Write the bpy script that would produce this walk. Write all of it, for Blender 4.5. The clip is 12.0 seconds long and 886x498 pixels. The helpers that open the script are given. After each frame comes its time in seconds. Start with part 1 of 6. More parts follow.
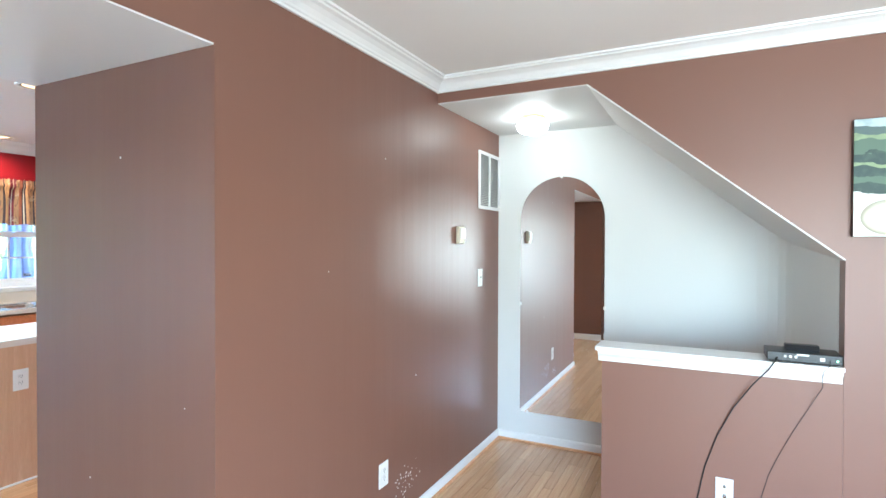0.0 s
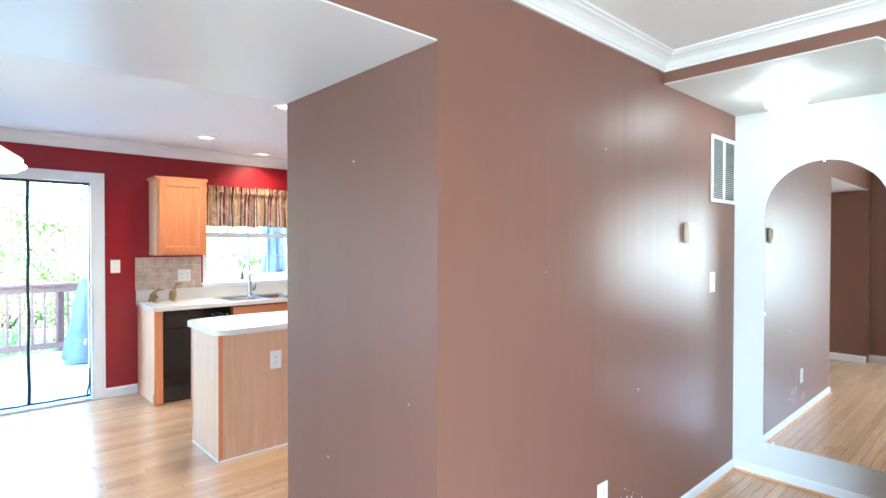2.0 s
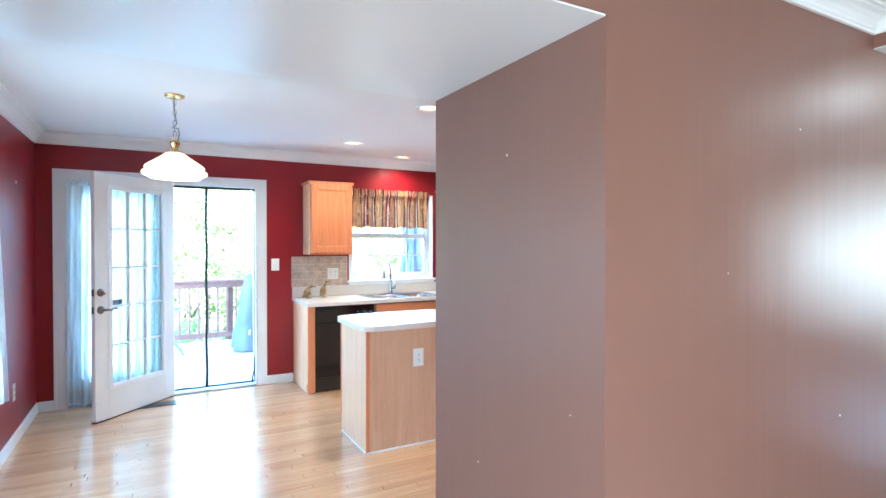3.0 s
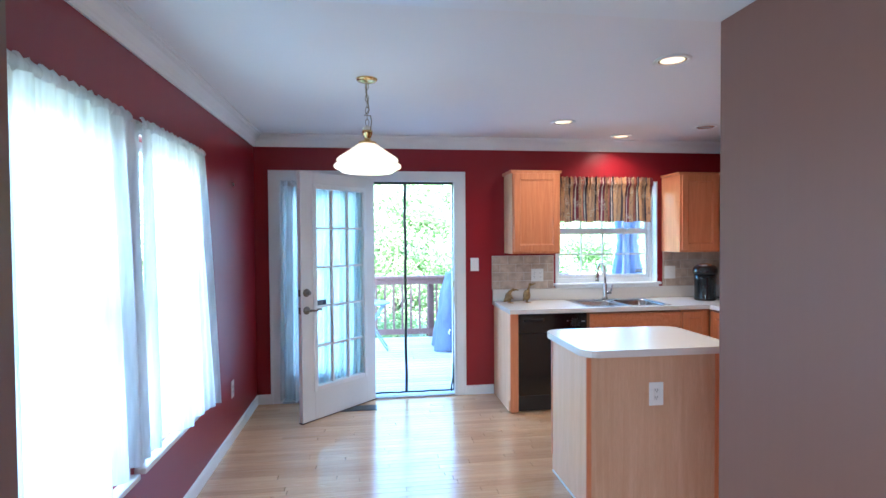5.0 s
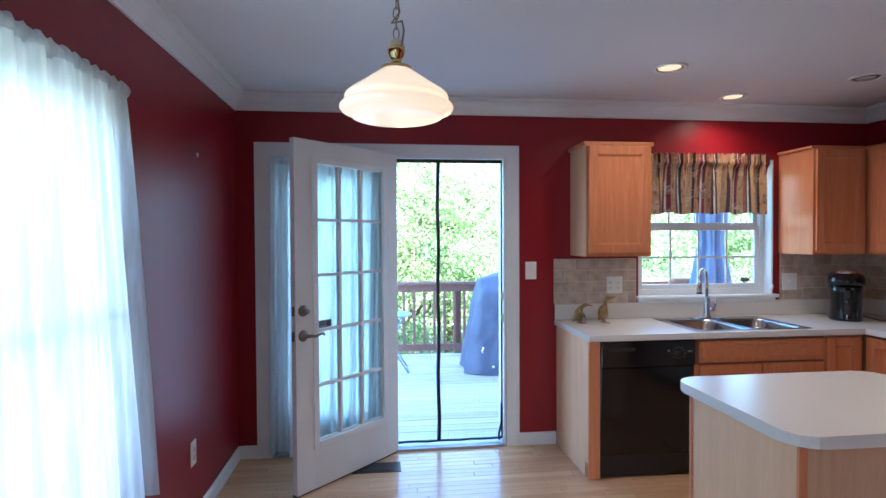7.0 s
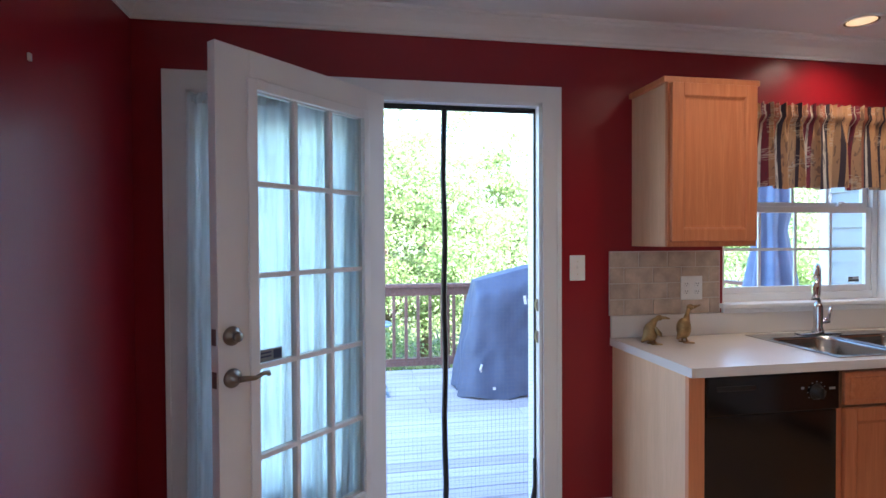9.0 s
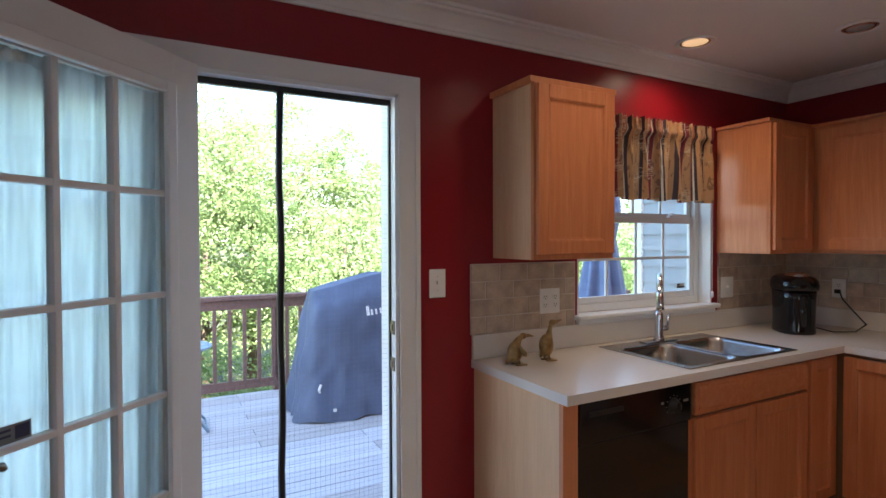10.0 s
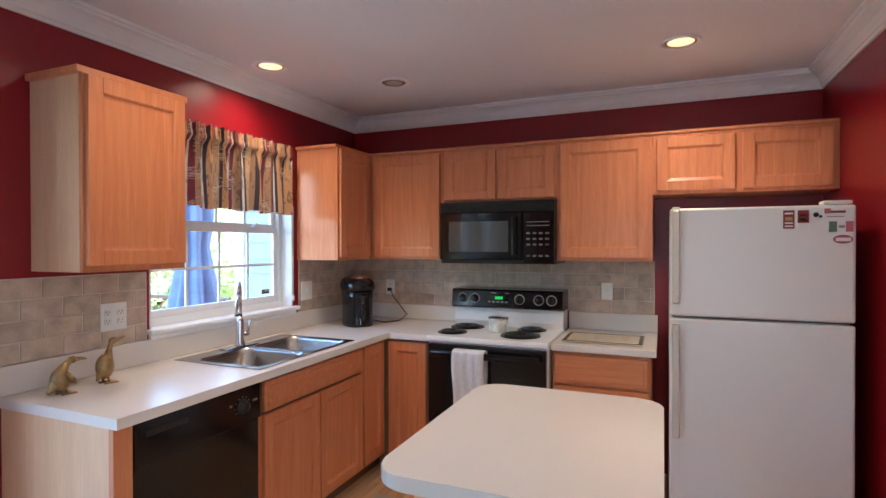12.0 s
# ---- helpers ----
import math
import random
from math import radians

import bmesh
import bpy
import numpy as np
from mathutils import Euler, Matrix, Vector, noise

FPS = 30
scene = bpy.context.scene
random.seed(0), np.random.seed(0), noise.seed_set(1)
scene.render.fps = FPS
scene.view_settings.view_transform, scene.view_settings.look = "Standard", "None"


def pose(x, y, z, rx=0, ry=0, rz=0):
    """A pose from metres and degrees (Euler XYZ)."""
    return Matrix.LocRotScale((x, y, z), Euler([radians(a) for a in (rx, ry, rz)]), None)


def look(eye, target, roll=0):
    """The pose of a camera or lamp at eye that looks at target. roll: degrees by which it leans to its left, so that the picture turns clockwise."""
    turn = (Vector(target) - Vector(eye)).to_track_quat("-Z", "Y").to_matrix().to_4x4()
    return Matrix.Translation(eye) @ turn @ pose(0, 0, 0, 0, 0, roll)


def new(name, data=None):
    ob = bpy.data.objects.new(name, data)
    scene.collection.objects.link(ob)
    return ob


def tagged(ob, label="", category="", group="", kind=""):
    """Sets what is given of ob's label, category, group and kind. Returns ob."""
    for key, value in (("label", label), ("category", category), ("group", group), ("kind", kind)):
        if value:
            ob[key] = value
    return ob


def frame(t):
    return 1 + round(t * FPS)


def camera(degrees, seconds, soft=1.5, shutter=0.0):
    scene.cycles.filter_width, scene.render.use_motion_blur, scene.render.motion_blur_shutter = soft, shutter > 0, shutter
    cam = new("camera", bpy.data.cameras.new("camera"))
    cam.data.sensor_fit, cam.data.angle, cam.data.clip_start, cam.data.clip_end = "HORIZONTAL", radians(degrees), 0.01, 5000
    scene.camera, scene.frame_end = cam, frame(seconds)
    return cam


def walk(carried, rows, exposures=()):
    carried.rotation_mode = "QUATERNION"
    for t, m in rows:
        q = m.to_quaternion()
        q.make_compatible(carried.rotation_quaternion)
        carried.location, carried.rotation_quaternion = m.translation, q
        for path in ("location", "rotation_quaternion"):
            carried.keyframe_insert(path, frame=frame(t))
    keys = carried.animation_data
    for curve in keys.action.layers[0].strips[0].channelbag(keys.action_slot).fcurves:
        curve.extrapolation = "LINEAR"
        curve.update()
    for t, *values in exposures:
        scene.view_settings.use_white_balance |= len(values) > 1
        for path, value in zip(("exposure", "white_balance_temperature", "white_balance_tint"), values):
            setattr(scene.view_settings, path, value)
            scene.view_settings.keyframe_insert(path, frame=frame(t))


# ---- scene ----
cam = camera(79.9, 12.0)
PATH = [
    (0, (0.21, 0.027, 1.528), (-0.682, 1.817, 1.503), 0.2),
    (0.5, (0.171, 0.035, 1.522), (-0.852, 1.754, 1.5), 0.1),
    (1, (0.132, 0.064, 1.525), (-1.028, 1.693, 1.499), 0.1),
    (1.5, (0.087, 0.091, 1.516), (-1.235, 1.592, 1.49), 0.0),
    (2, (0.044, 0.099, 1.52), (-1.431, 1.45, 1.494), 0.1),
    (2.5, (-0.001, 0.081, 1.52), (-1.623, 1.252, 1.495), -0.0),
    (3, (-0.105, 0.081, 1.506), (-1.859, 1.043, 1.484), -0.0),
    (3.5, (-0.255, 0.112, 1.521), (-2.119, 0.836, 1.495), -0.2),
    (5.5, (-1.172, 0.238, 1.551), (-3.157, 0.475, 1.504), -0.4),
    (6, (-1.516, 0.222, 1.521), (-3.501, 0.463, 1.48), -0.4),
    (6.5, (-1.845, 0.222, 1.527), (-3.831, 0.45, 1.489), -0.4),
    (7, (-2.201, 0.16, 1.511), (-4.187, 0.387, 1.472), -0.3),
    (8.8, (-3.33, 0.103, 1.433), (-5.312, 0.37, 1.398), -0.3),
    (9, (-3.436, 0.102, 1.422), (-5.406, 0.447, 1.387), -0.3),
    (9.5, (-3.704, 0.115, 1.423), (-5.605, 0.734, 1.389), -0.2),
    (10, (-3.845, 0.144, 1.473), (-5.612, 1.081, 1.437), -0.2),
    (10.5, (-3.873, 0.178, 1.475), (-5.387, 1.484, 1.443), 0.0),
    (11, (-3.84, 0.22, 1.484), (-5.038, 1.822, 1.454), 0.2),
    (11.5, (-3.748, 0.23, 1.484), (-4.707, 1.986, 1.465), 0.0),
    (12, (-3.631, 0.219, 1.487), (-4.4, 2.065, 1.471), -0.1),
]
walk(cam, [(t, look(eye, target, roll)) for t, eye, target, roll in PATH],
     [(0.0, 4.9, 5400, -2), (1.5, 5.1, 5250, -3), (2.5, 5.25, 5150, -4), (3.7, 4.95, 4950, -2), (5.3, 4.3, 4900, 2), (6.0, 4.05, 5000, 4), (7.0, 3.72, 5100, 5),
      (9.0, 3.48, 5700, 11), (10.0, 3.0, 6400, 11), (10.5, 3.1, 6400, 11), (11.0, 3.28, 6300, 11), (11.5, 3.74, 6150, 11), (12.0, 4.05, 5850, 10)])

# ---- daylight and large lights ----
SUN_DIR = Vector((1.0, 0.12, 0.92)).normalized()
world = bpy.data.worlds.new("sky")
scene.world = world
world.use_nodes = True
wn = world.node_tree.nodes
sky = wn.new("ShaderNodeTexSky")
sky.sky_type = "NISHITA"
sky.sun_disc = False
sky.sun_elevation = math.asin(SUN_DIR.z)
sky.sun_rotation = math.atan2(SUN_DIR.x, SUN_DIR.y)
wn["Background"].inputs[1].default_value = 0.15
world.node_tree.links.new(sky.outputs[0], wn["Background"].inputs[0])
sun = new("sun", bpy.data.lights.new("sun", "SUN"))
sun.data.energy, sun.data.angle, sun.data.color = 5.0, radians(0.5), (1.0, 0.95, 0.87)
sun.matrix_world = look(SUN_DIR * 30, (0, 0, 0))


def area_lamp(name, eye, target, w, h, watts, color):
    lamp = new(name, bpy.data.lights.new(name, "AREA"))
    lamp.data.shape, lamp.data.size, lamp.data.size_y = "RECTANGLE", w, h
    lamp.data.energy, lamp.data.color = watts, color
    lamp.matrix_world = look(eye, target)
    return lamp


def can_lamp(x, y, watts):
    lamp = new("recessed_bulb_light", bpy.data.lights.new("recessed_bulb_light", "SPOT"))
    lamp.data.energy, lamp.data.color = watts, (1.0, 0.78, 0.55)
    lamp.data.spot_size, lamp.data.spot_blend, lamp.data.shadow_soft_size = radians(152), 0.85, 0.05
    lamp.matrix_world = look((x, y, 2.49), (x, y, 0), 0)


DAY = (0.80, 0.90, 1.0)
area_lamp("window_daylight", (-2.86, -0.95, 1.28), (-2.86, 0, 1.28), 0.80, 1.48, 0.24, DAY)
area_lamp("window_daylight", (-3.87, -0.95, 1.28), (-3.87, 0, 1.28), 0.80, 1.48, 0.24, DAY)
# fill lamp in an added window out of view, brightens the living room
area_lamp("living_window_daylight", (1.45, -0.92, 1.30), (1.45, 0, 1.30), 2.10, 1.46, 6.8, (0.95, 0.96, 1.0))
area_lamp("door_panel_daylight", (-6.118, -0.20, 1.05), (0, -0.20, 1.05), 0.74, 1.85, 0.7, DAY)
CANS = [(-3.57, 1.86, 1), (-5.127, 1.827, 1), (-5.684, 2.614, 1), (-3.552, 3.124, 1), (-5.18, 3.147, 0)]
for cx, cy, on in CANS:
    if on:
        can_lamp(cx, cy, 3.2)


# ---- mesh building ----
class Shape:
    def __init__(self):
        self.bm = bmesh.new()

    def box(self, x0, y0, z0, x1, y1, z1, bev=0.0, seg=2):
        m = Matrix.LocRotScale(((x0 + x1) / 2, (y0 + y1) / 2, (z0 + z1) / 2), None, (abs(x1 - x0), abs(y1 - y0), abs(z1 - z0)))
        vs = bmesh.ops.create_cube(self.bm, size=1.0, matrix=m)["verts"]
        if bev:
            es = list({e for v in vs for e in v.link_edges})
            bmesh.ops.bevel(self.bm, geom=es, offset=bev, segments=seg, affect="EDGES", profile=0.5)
        return self

    def prism(self, pts, axis, a, b, bev=0.0):
        def at(p, d):
            return {"x": (d, p[0], p[1]), "y": (p[0], d, p[1]), "z": (p[0], p[1], d)}[axis]
        lo = [self.bm.verts.new(at(p, a)) for p in pts]
        hi = [self.bm.verts.new(at(p, b)) for p in pts]
        n = len(pts)
        fs = [self.bm.faces.new(lo), self.bm.faces.new(hi[::-1])]
        fs += [self.bm.faces.new((lo[i], hi[i], hi[(i + 1) % n], lo[(i + 1) % n])) for i in range(n)]
        if bev:
            es = list(set(fs[0].edges) | set(fs[1].edges))
            bmesh.ops.bevel(self.bm, geom=es, offset=bev, segments=3, affect="EDGES", profile=0.5)
        return self

    def lathe(self, prof, c=(0, 0, 0), n=24, axis="z", cap=True):
        rings = []
        for r, h in prof:
            ring = []
            for i in range(n):
                a = 2 * math.pi * i / n
                u, v = r * math.cos(a), r * math.sin(a)
                p = {"z": (u, v, h), "y": (u, h, v), "x": (h, u, v)}[axis]
                ring.append(self.bm.verts.new((c[0] + p[0], c[1] + p[1], c[2] + p[2])))
            rings.append(ring)
        for a, b in zip(rings, rings[1:]):
            for i in range(n):
                f = self.bm.faces.new((a[i], a[(i + 1) % n], b[(i + 1) % n], b[i]))
                f.smooth = True
        for ring in (rings[0], rings[-1]):
            if cap and (ring[0].co - ring[n // 2].co).length > 1e-5:
                self.bm.faces.new(ring)
        return self

    def tube(self, pts, r, n=8, close=False):
        pts = [Vector(p) for p in pts]
        radii = r if isinstance(r, (list, tuple)) else [r] * len(pts)
        rings, side = [], None
        for i, p in enumerate(pts):
            if close:
                d = pts[(i + 1) % len(pts)] - pts[i - 1]
            else:
                d = pts[min(i + 1, len(pts) - 1)] - pts[max(i - 1, 0)]
            d.normalize()
            if side is None:
                side = d.cross(Vector((0.3, 0.5, 0.81)))
            side = (side - d * side.dot(d)).normalized()
            up = d.cross(side)
            rings.append([self.bm.verts.new(p + (side * math.cos(2 * math.pi * k / n) + up * math.sin(2 * math.pi * k / n)) * radii[i]) for k in range(n)])
        pairs = list(zip(rings, rings[1:])) + ([(rings[-1], rings[0])] if close else [])
        for a, b in pairs:
            for k in range(n):
                f = self.bm.faces.new((a[k], a[(k + 1) % n], b[(k + 1) % n], b[k]))
                f.smooth = True
        if not close:
            self.bm.faces.new(rings[0]), self.bm.faces.new(rings[-1])
        return self

    def grid(self, nu, nv, fn):
        vs = [[self.bm.verts.new(fn(i / nu, j / nv)) for j in range(nv + 1)] for i in range(nu + 1)]
        for i in range(nu):
            for j in range(nv):
                f = self.bm.faces.new((vs[i][j], vs[i + 1][j], vs[i + 1][j + 1], vs[i][j + 1]))
                f.smooth = True
        return self

    def ball(self, c, rx, ry, rz, n=12):
        m = Matrix.LocRotScale(c, None, (rx, ry, rz))
        for v in bmesh.ops.create_uvsphere(self.bm, u_segments=n * 2, v_segments=n, radius=1.0, matrix=m)["verts"]:
            for f in v.link_faces:
                f.smooth = True
        return self

    def mesh(self, name, mats, pick=None):
        bmesh.ops.recalc_face_normals(self.bm, faces=self.bm.faces)
        me = bpy.data.meshes.new(name)
        mats = mats if isinstance(mats, (list, tuple)) else [mats]
        if pick:
            for f in self.bm.faces:
                f.material_index = pick(f)
        self.bm.to_mesh(me)
        self.bm.free()
        for m in mats:
            me.materials.append(m)
        return me


def solid(name, shape, mats, pick=None):
    return new(name, shape.mesh(name, mats, pick))


def structure(name, shape, mats, pick=None, label=""):
    return tagged(solid(name, shape, mats, pick), label=label, kind="structure")


def thing(name, at, label, category, group=""):
    root = new(name)
    root.empty_display_size = 0.1
    root.location = at
    return tagged(root, label, category, group)


def part(root, name, shape, mats, m=None, label="", under=None):
    ob = solid(name, shape, mats) if isinstance(shape, Shape) else new(name, shape)
    ob.parent = under or root
    if under is None:
        ob.matrix_parent_inverse = Matrix.Translation(-root.location)
    if m is not None:
        ob.matrix_basis = m
    return tagged(ob, label)


# ---- materials ----
def rgb(h):
    c = [int(h[i:i + 2], 16) / 255 for i in (0, 2, 4)]
    return tuple(((v + 0.055) / 1.055) ** 2.4 if v > 0.04045 else v / 12.92 for v in c)


class Mat:
    def __init__(self, name):
        self.m = bpy.data.materials.new(name)
        self.m.use_nodes = True
        self.t = self.m.node_tree
        self.b = self.t.nodes["Principled BSDF"]

    def node(self, kind, **vals):
        n = self.t.nodes.new(kind)
        for k, v in vals.items():
            n.inputs[k.replace("_", " ")].default_value = v
        return n

    def link(self, a, b):
        self.t.links.new(a, b)

    def where(self, scale=(1, 1, 1)):
        g = self.node("ShaderNodeNewGeometry")
        mp = self.node("ShaderNodeMapping")
        mp.inputs["Scale"].default_value = scale
        self.link(g.outputs["Position"], mp.inputs["Vector"])
        return mp.outputs[0]

    def noise(self, scale, detail=4.0, stretch=(1, 1, 1), distort=0.0):
        n = self.node("ShaderNodeTexNoise", Scale=scale, Detail=detail, Distortion=distort)
        self.link(self.where(stretch), n.inputs["Vector"])
        return n.outputs["Fac"]

    def ramp(self, fac, stops, constant=False):
        r = self.node("ShaderNodeValToRGB")
        if constant:
            r.color_ramp.interpolation = "CONSTANT"
        els = r.color_ramp.elements
        while len(els) < len(stops):
            els.new(0.5)
        for e, (p, c) in zip(els, stops):
            e.position, e.color = p, (*c, 1)
        self.link(fac, r.inputs[0])
        return r.outputs[0]

    def mix(self, fac, a, b, blend="MIX"):
        n = self.t.nodes.new("ShaderNodeMix")
        n.data_type, n.blend_type = "RGBA", blend
        for sock, v in ((n.inputs[0], fac), (n.inputs[6], a), (n.inputs[7], b)):
            if isinstance(v, bpy.types.NodeSocket):
                self.link(v, sock)
            elif isinstance(v, float):
                sock.default_value = v
            else:
                sock.default_value = (*v, 1)
        return n.outputs[2]

    def bump(self, fac, strength, dist=0.01):
        n = self.node("ShaderNodeBump", Strength=strength, Distance=dist)
        self.link(fac, n.inputs["Height"])
        last = self.b.inputs["Normal"].links
        if last:
            self.link(last[0].from_socket, n.inputs["Normal"])
        self.link(n.outputs[0], self.b.inputs["Normal"])

    def set(self, **vals):
        for k, v in vals.items():
            self.b.inputs[k.replace("_", " ")].default_value = v
        return self


def surface(name, color, rough=0.5, metal=0.0, vary=0.12, scale=2.5, fine=60, bump=0.05, dist=0.002, stretch=(1, 1, 1), random_tint=0.0, **more):
    """A plain material: two scales of mottling, uneven gloss and fine relief."""
    M = Mat(name)
    big, small = M.noise(scale, 3, stretch), M.noise(fine, 3, stretch)
    dark = tuple(c * (1 - vary) for c in color)
    light = tuple(min(1, c * (1 + vary)) for c in color)
    col = M.ramp(big, [(0.3, dark), (0.7, light)])
    col = M.mix(M.ramp(small, [(0.35, (0, 0, 0)), (0.65, (vary, vary, vary))]), col, dark)
    if random_tint:
        oi = M.node("ShaderNodeObjectInfo")
        lo, hi = 1 - random_tint, 1 + random_tint
        col = M.mix(1.0, col, M.ramp(oi.outputs["Random"], [(0.0, (lo, lo, lo)), (1.0, (min(1, hi),) * 3)]), "MULTIPLY")
    M.link(col, M.b.inputs["Base Color"])
    M.set(Metallic=metal, Roughness=rough, **more)
    if bump:
        M.bump(small, bump, dist)
    return M.m


def wood(name, light, dark, rough=0.35, stretch=(14, 14, 0.9), ring=6.0, tint="none", amount=0.12, coat=0.0, swirl=0.6):
    """Grain that runs along the axis with the small stretch."""
    M = Mat(name)
    grain = M.noise(ring, 5, stretch, swirl)
    pores = M.noise(ring * 9, 2, stretch)
    blot = M.noise(1.6, 2)
    col = M.ramp(grain, [(0.3, dark), (0.52, tuple((a + b) / 2 for a, b in zip(dark, light))), (0.68, light)])
    col = M.mix(M.ramp(pores, [(0.40, (0.20,) * 3), (0.55, (0, 0, 0))]), col, tuple(c * 0.72 for c in dark))
    col = M.mix(M.ramp(blot, [(0.35, (0.0,) * 3), (0.7, (0.25,) * 3)]), col, light)
    if tint != "none":
        if tint == "object":
            src = M.node("ShaderNodeObjectInfo").outputs["Random"]
        else:
            at = M.node("ShaderNodeAttribute")
            at.attribute_name = "board"
            src = at.outputs["Fac"]
        col = M.mix(1.0, col, M.ramp(src, [(0.0, (1 - amount * 2, 1 - amount * 2.3, 1 - amount * 2.7)), (0.5, (1 - amount,) * 3), (1.0, (1, 1, 1))]), "MULTIPLY")
    M.link(col, M.b.inputs["Base Color"])
    M.link(M.ramp(grain, [(0.3, (rough + 0.06,) * 3), (0.7, (rough - 0.04,) * 3)]), M.b.inputs["Roughness"])
    M.set(Coat_Weight=coat, Coat_Roughness=0.12)
    M.bump(pores, 0.06, 0.001)
    return M.m


def paint(name, color, rough, streak=0.5, vary=0.06, gloss=0.5):
    """Rolled wall paint: roller relief, faint vertical lap marks in the gloss, scuffs."""
    M = Mat(name)
    lap = M.noise(1.6, 1, (3.0, 3.0, 0.30))
    roll = M.noise(190, 2)
    scuff = M.noise(9, 6, (1, 1, 1), 1.5)
    col = color
    col = M.mix(M.ramp(scuff, [(0.72, (0, 0, 0)), (0.80, (0.05,) * 3)]), col, tuple(min(1, c * 1.5 + 0.02) for c in color))
    M.link(col, M.b.inputs["Base Color"])
    M.set(Roughness=rough, Specular_IOR_Level=gloss)
    M.bump(roll, 0.08, 0.0015)
    M.bump(lap, 0.10 * streak, 0.012)
    M.bump(M.noise(1.6, 3, (11.0, 11.0, 0.45)), 0.10 * streak, 0.004)
    return M.m


BROWN = paint("brown_paint", (0.200, 0.097, 0.068), 0.44, 3.0, 0.03, 0.5)
RED = paint("red_paint", (0.24, 0.0065, 0.013), 0.33, 0.8, 0.03, 0.5)
CEILING = paint("ceiling_paint", (0.78, 0.77, 0.76), 0.75, 0.2, 0.02)
SOFFIT = paint("soffit_paint", (0.76, 0.77, 0.78), 0.30, 0.3, 0.02, 0.7)
ALCOVE = paint("alcove_paint", (0.69, 0.69, 0.67), 0.55, 0.3, 0.02)
TRIM = surface("white_trim_paint", (0.80, 0.80, 0.79), 0.34, vary=0.03, scale=4, fine=40, bump=0.04)
DOORPAINT = surface("door_paint", (0.77, 0.76, 0.74), 0.38, vary=0.04, scale=3, fine=30, bump=0.05)
FLOOR_ONE = wood("oak_board", rgb("e2bd95"), rgb("d0a278"), 0.22, (26, 1.0, 26), 3.0, "object", 0.10, 0.35)
FLOOR_ALL = wood("oak_boards", rgb("e2bd95"), rgb("d0a278"), 0.22, (26, 1.0, 26), 3.0, "board", 0.10, 0.35)
SUBFLOOR = surface("floor_joint", (0.26, 0.15, 0.09), 0.8)
MAPLE = wood("honey_cabinet_wood", rgb("d68c60"), rgb("c5774d"), 0.33, (6, 6, 0.34), 2.8, swirl=2.2)
MAPLE_X = wood("honey_cabinet_wood_level", rgb("d68c60"), rgb("c5774d"), 0.33, (0.34, 6, 6), 2.8, swirl=2.2)
PALE = wood("pale_cabinet_side", rgb("e6be98"), rgb("ddb18a"), 0.42, (9, 9, 0.5), 2.0)
ISLAND_FACE = wood("island_panel_wood", rgb("d3ac8c"), rgb("c59a78"), 0.36, (11, 11, 0.7), 3.0)
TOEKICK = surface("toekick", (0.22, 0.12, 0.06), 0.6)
COUNTER = paint("laminate_counter", (0.70, 0.65, 0.60), 0.27, 0.0)
BLACK = surface("black_enamel", (0.006, 0.006, 0.007), 0.12, vary=0.2, bump=0.0)
BLACKMATT = surface("black_plastic", (0.012, 0.012, 0.013), 0.35, vary=0.2, bump=0.05)
DARKGLASS = surface("dark_glass", (0.012, 0.013, 0.014), 0.04, vary=0.05, bump=0.0)
GREYGLASS = surface("microwave_window", (0.085, 0.095, 0.10), 0.06, vary=0.05, bump=0.0)
APPLIANCE = paint("white_appliance", (0.74, 0.72, 0.69), 0.32, 0.1)
ENAMEL = surface("white_enamel", (0.78, 0.77, 0.75), 0.18, vary=0.03, bump=0.0)
STEEL = surface("stainless_steel", (0.42, 0.41, 0.40), 0.24, 1.0, vary=0.08, fine=140, stretch=(1, 12, 1), bump=0.03)
CHROME = surface("chrome", (0.72, 0.72, 0.73), 0.07, 1.0, vary=0.03, bump=0.0)
BRASS = surface("polished_brass", (0.75, 0.55, 0.24), 0.14, 1.0, vary=0.08, bump=0.0)
CHAIN = surface("antique_brass_chain", (0.30, 0.25, 0.16), 0.35, 1.0, vary=0.1, bump=0.0)
DUCKMETAL = surface("aged_brass", (0.36, 0.24, 0.11), 0.36, 0.9, vary=0.35, scale=30, fine=260, bump=0.4, dist=0.002)
NICKEL = surface("antique_nickel", (0.25, 0.21, 0.17), 0.32, 1.0, vary=0.15, bump=0.02)
PLASTIC = surface("white_plastic", (0.78, 0.77, 0.74), 0.35, vary=0.02, bump=0.0)
IVORY = surface("ivory_plastic", (0.62, 0.55, 0.42), 0.4, vary=0.04, bump=0.0)
SLOT = surface("dark_slot", (0.02, 0.02, 0.02), 0.6, bump=0.0)
TILE = surface("travertine_look_tile", (0.54, 0.42, 0.325), 0.42, vary=0.22, scale=14, fine=70, bump=0.15, random_tint=0.18)
GROUT = surface("grout", (0.62, 0.56, 0.49), 0.85, vary=0.1, fine=200, bump=0.3)
TOWEL = surface("terry_towel", (0.75, 0.74, 0.73), 0.95, vary=0.06, scale=30, fine=420, bump=0.9, dist=0.004)
DECK = wood("weathered_deck_board", (0.66, 0.64, 0.64), (0.52, 0.50, 0.50), 0.8, (22, 0.8, 22), 3.0, "object", 0.12)
RAILWOOD = wood("stained_rail_wood", (0.22, 0.115, 0.092), (0.14, 0.075, 0.060), 0.6, (8, 8, 8), 4.0)
COVER = surface("grill_cover_cloth", (0.085, 0.105, 0.165), 0.62, vary=0.15, scale=5, fine=500, bump=0.2)
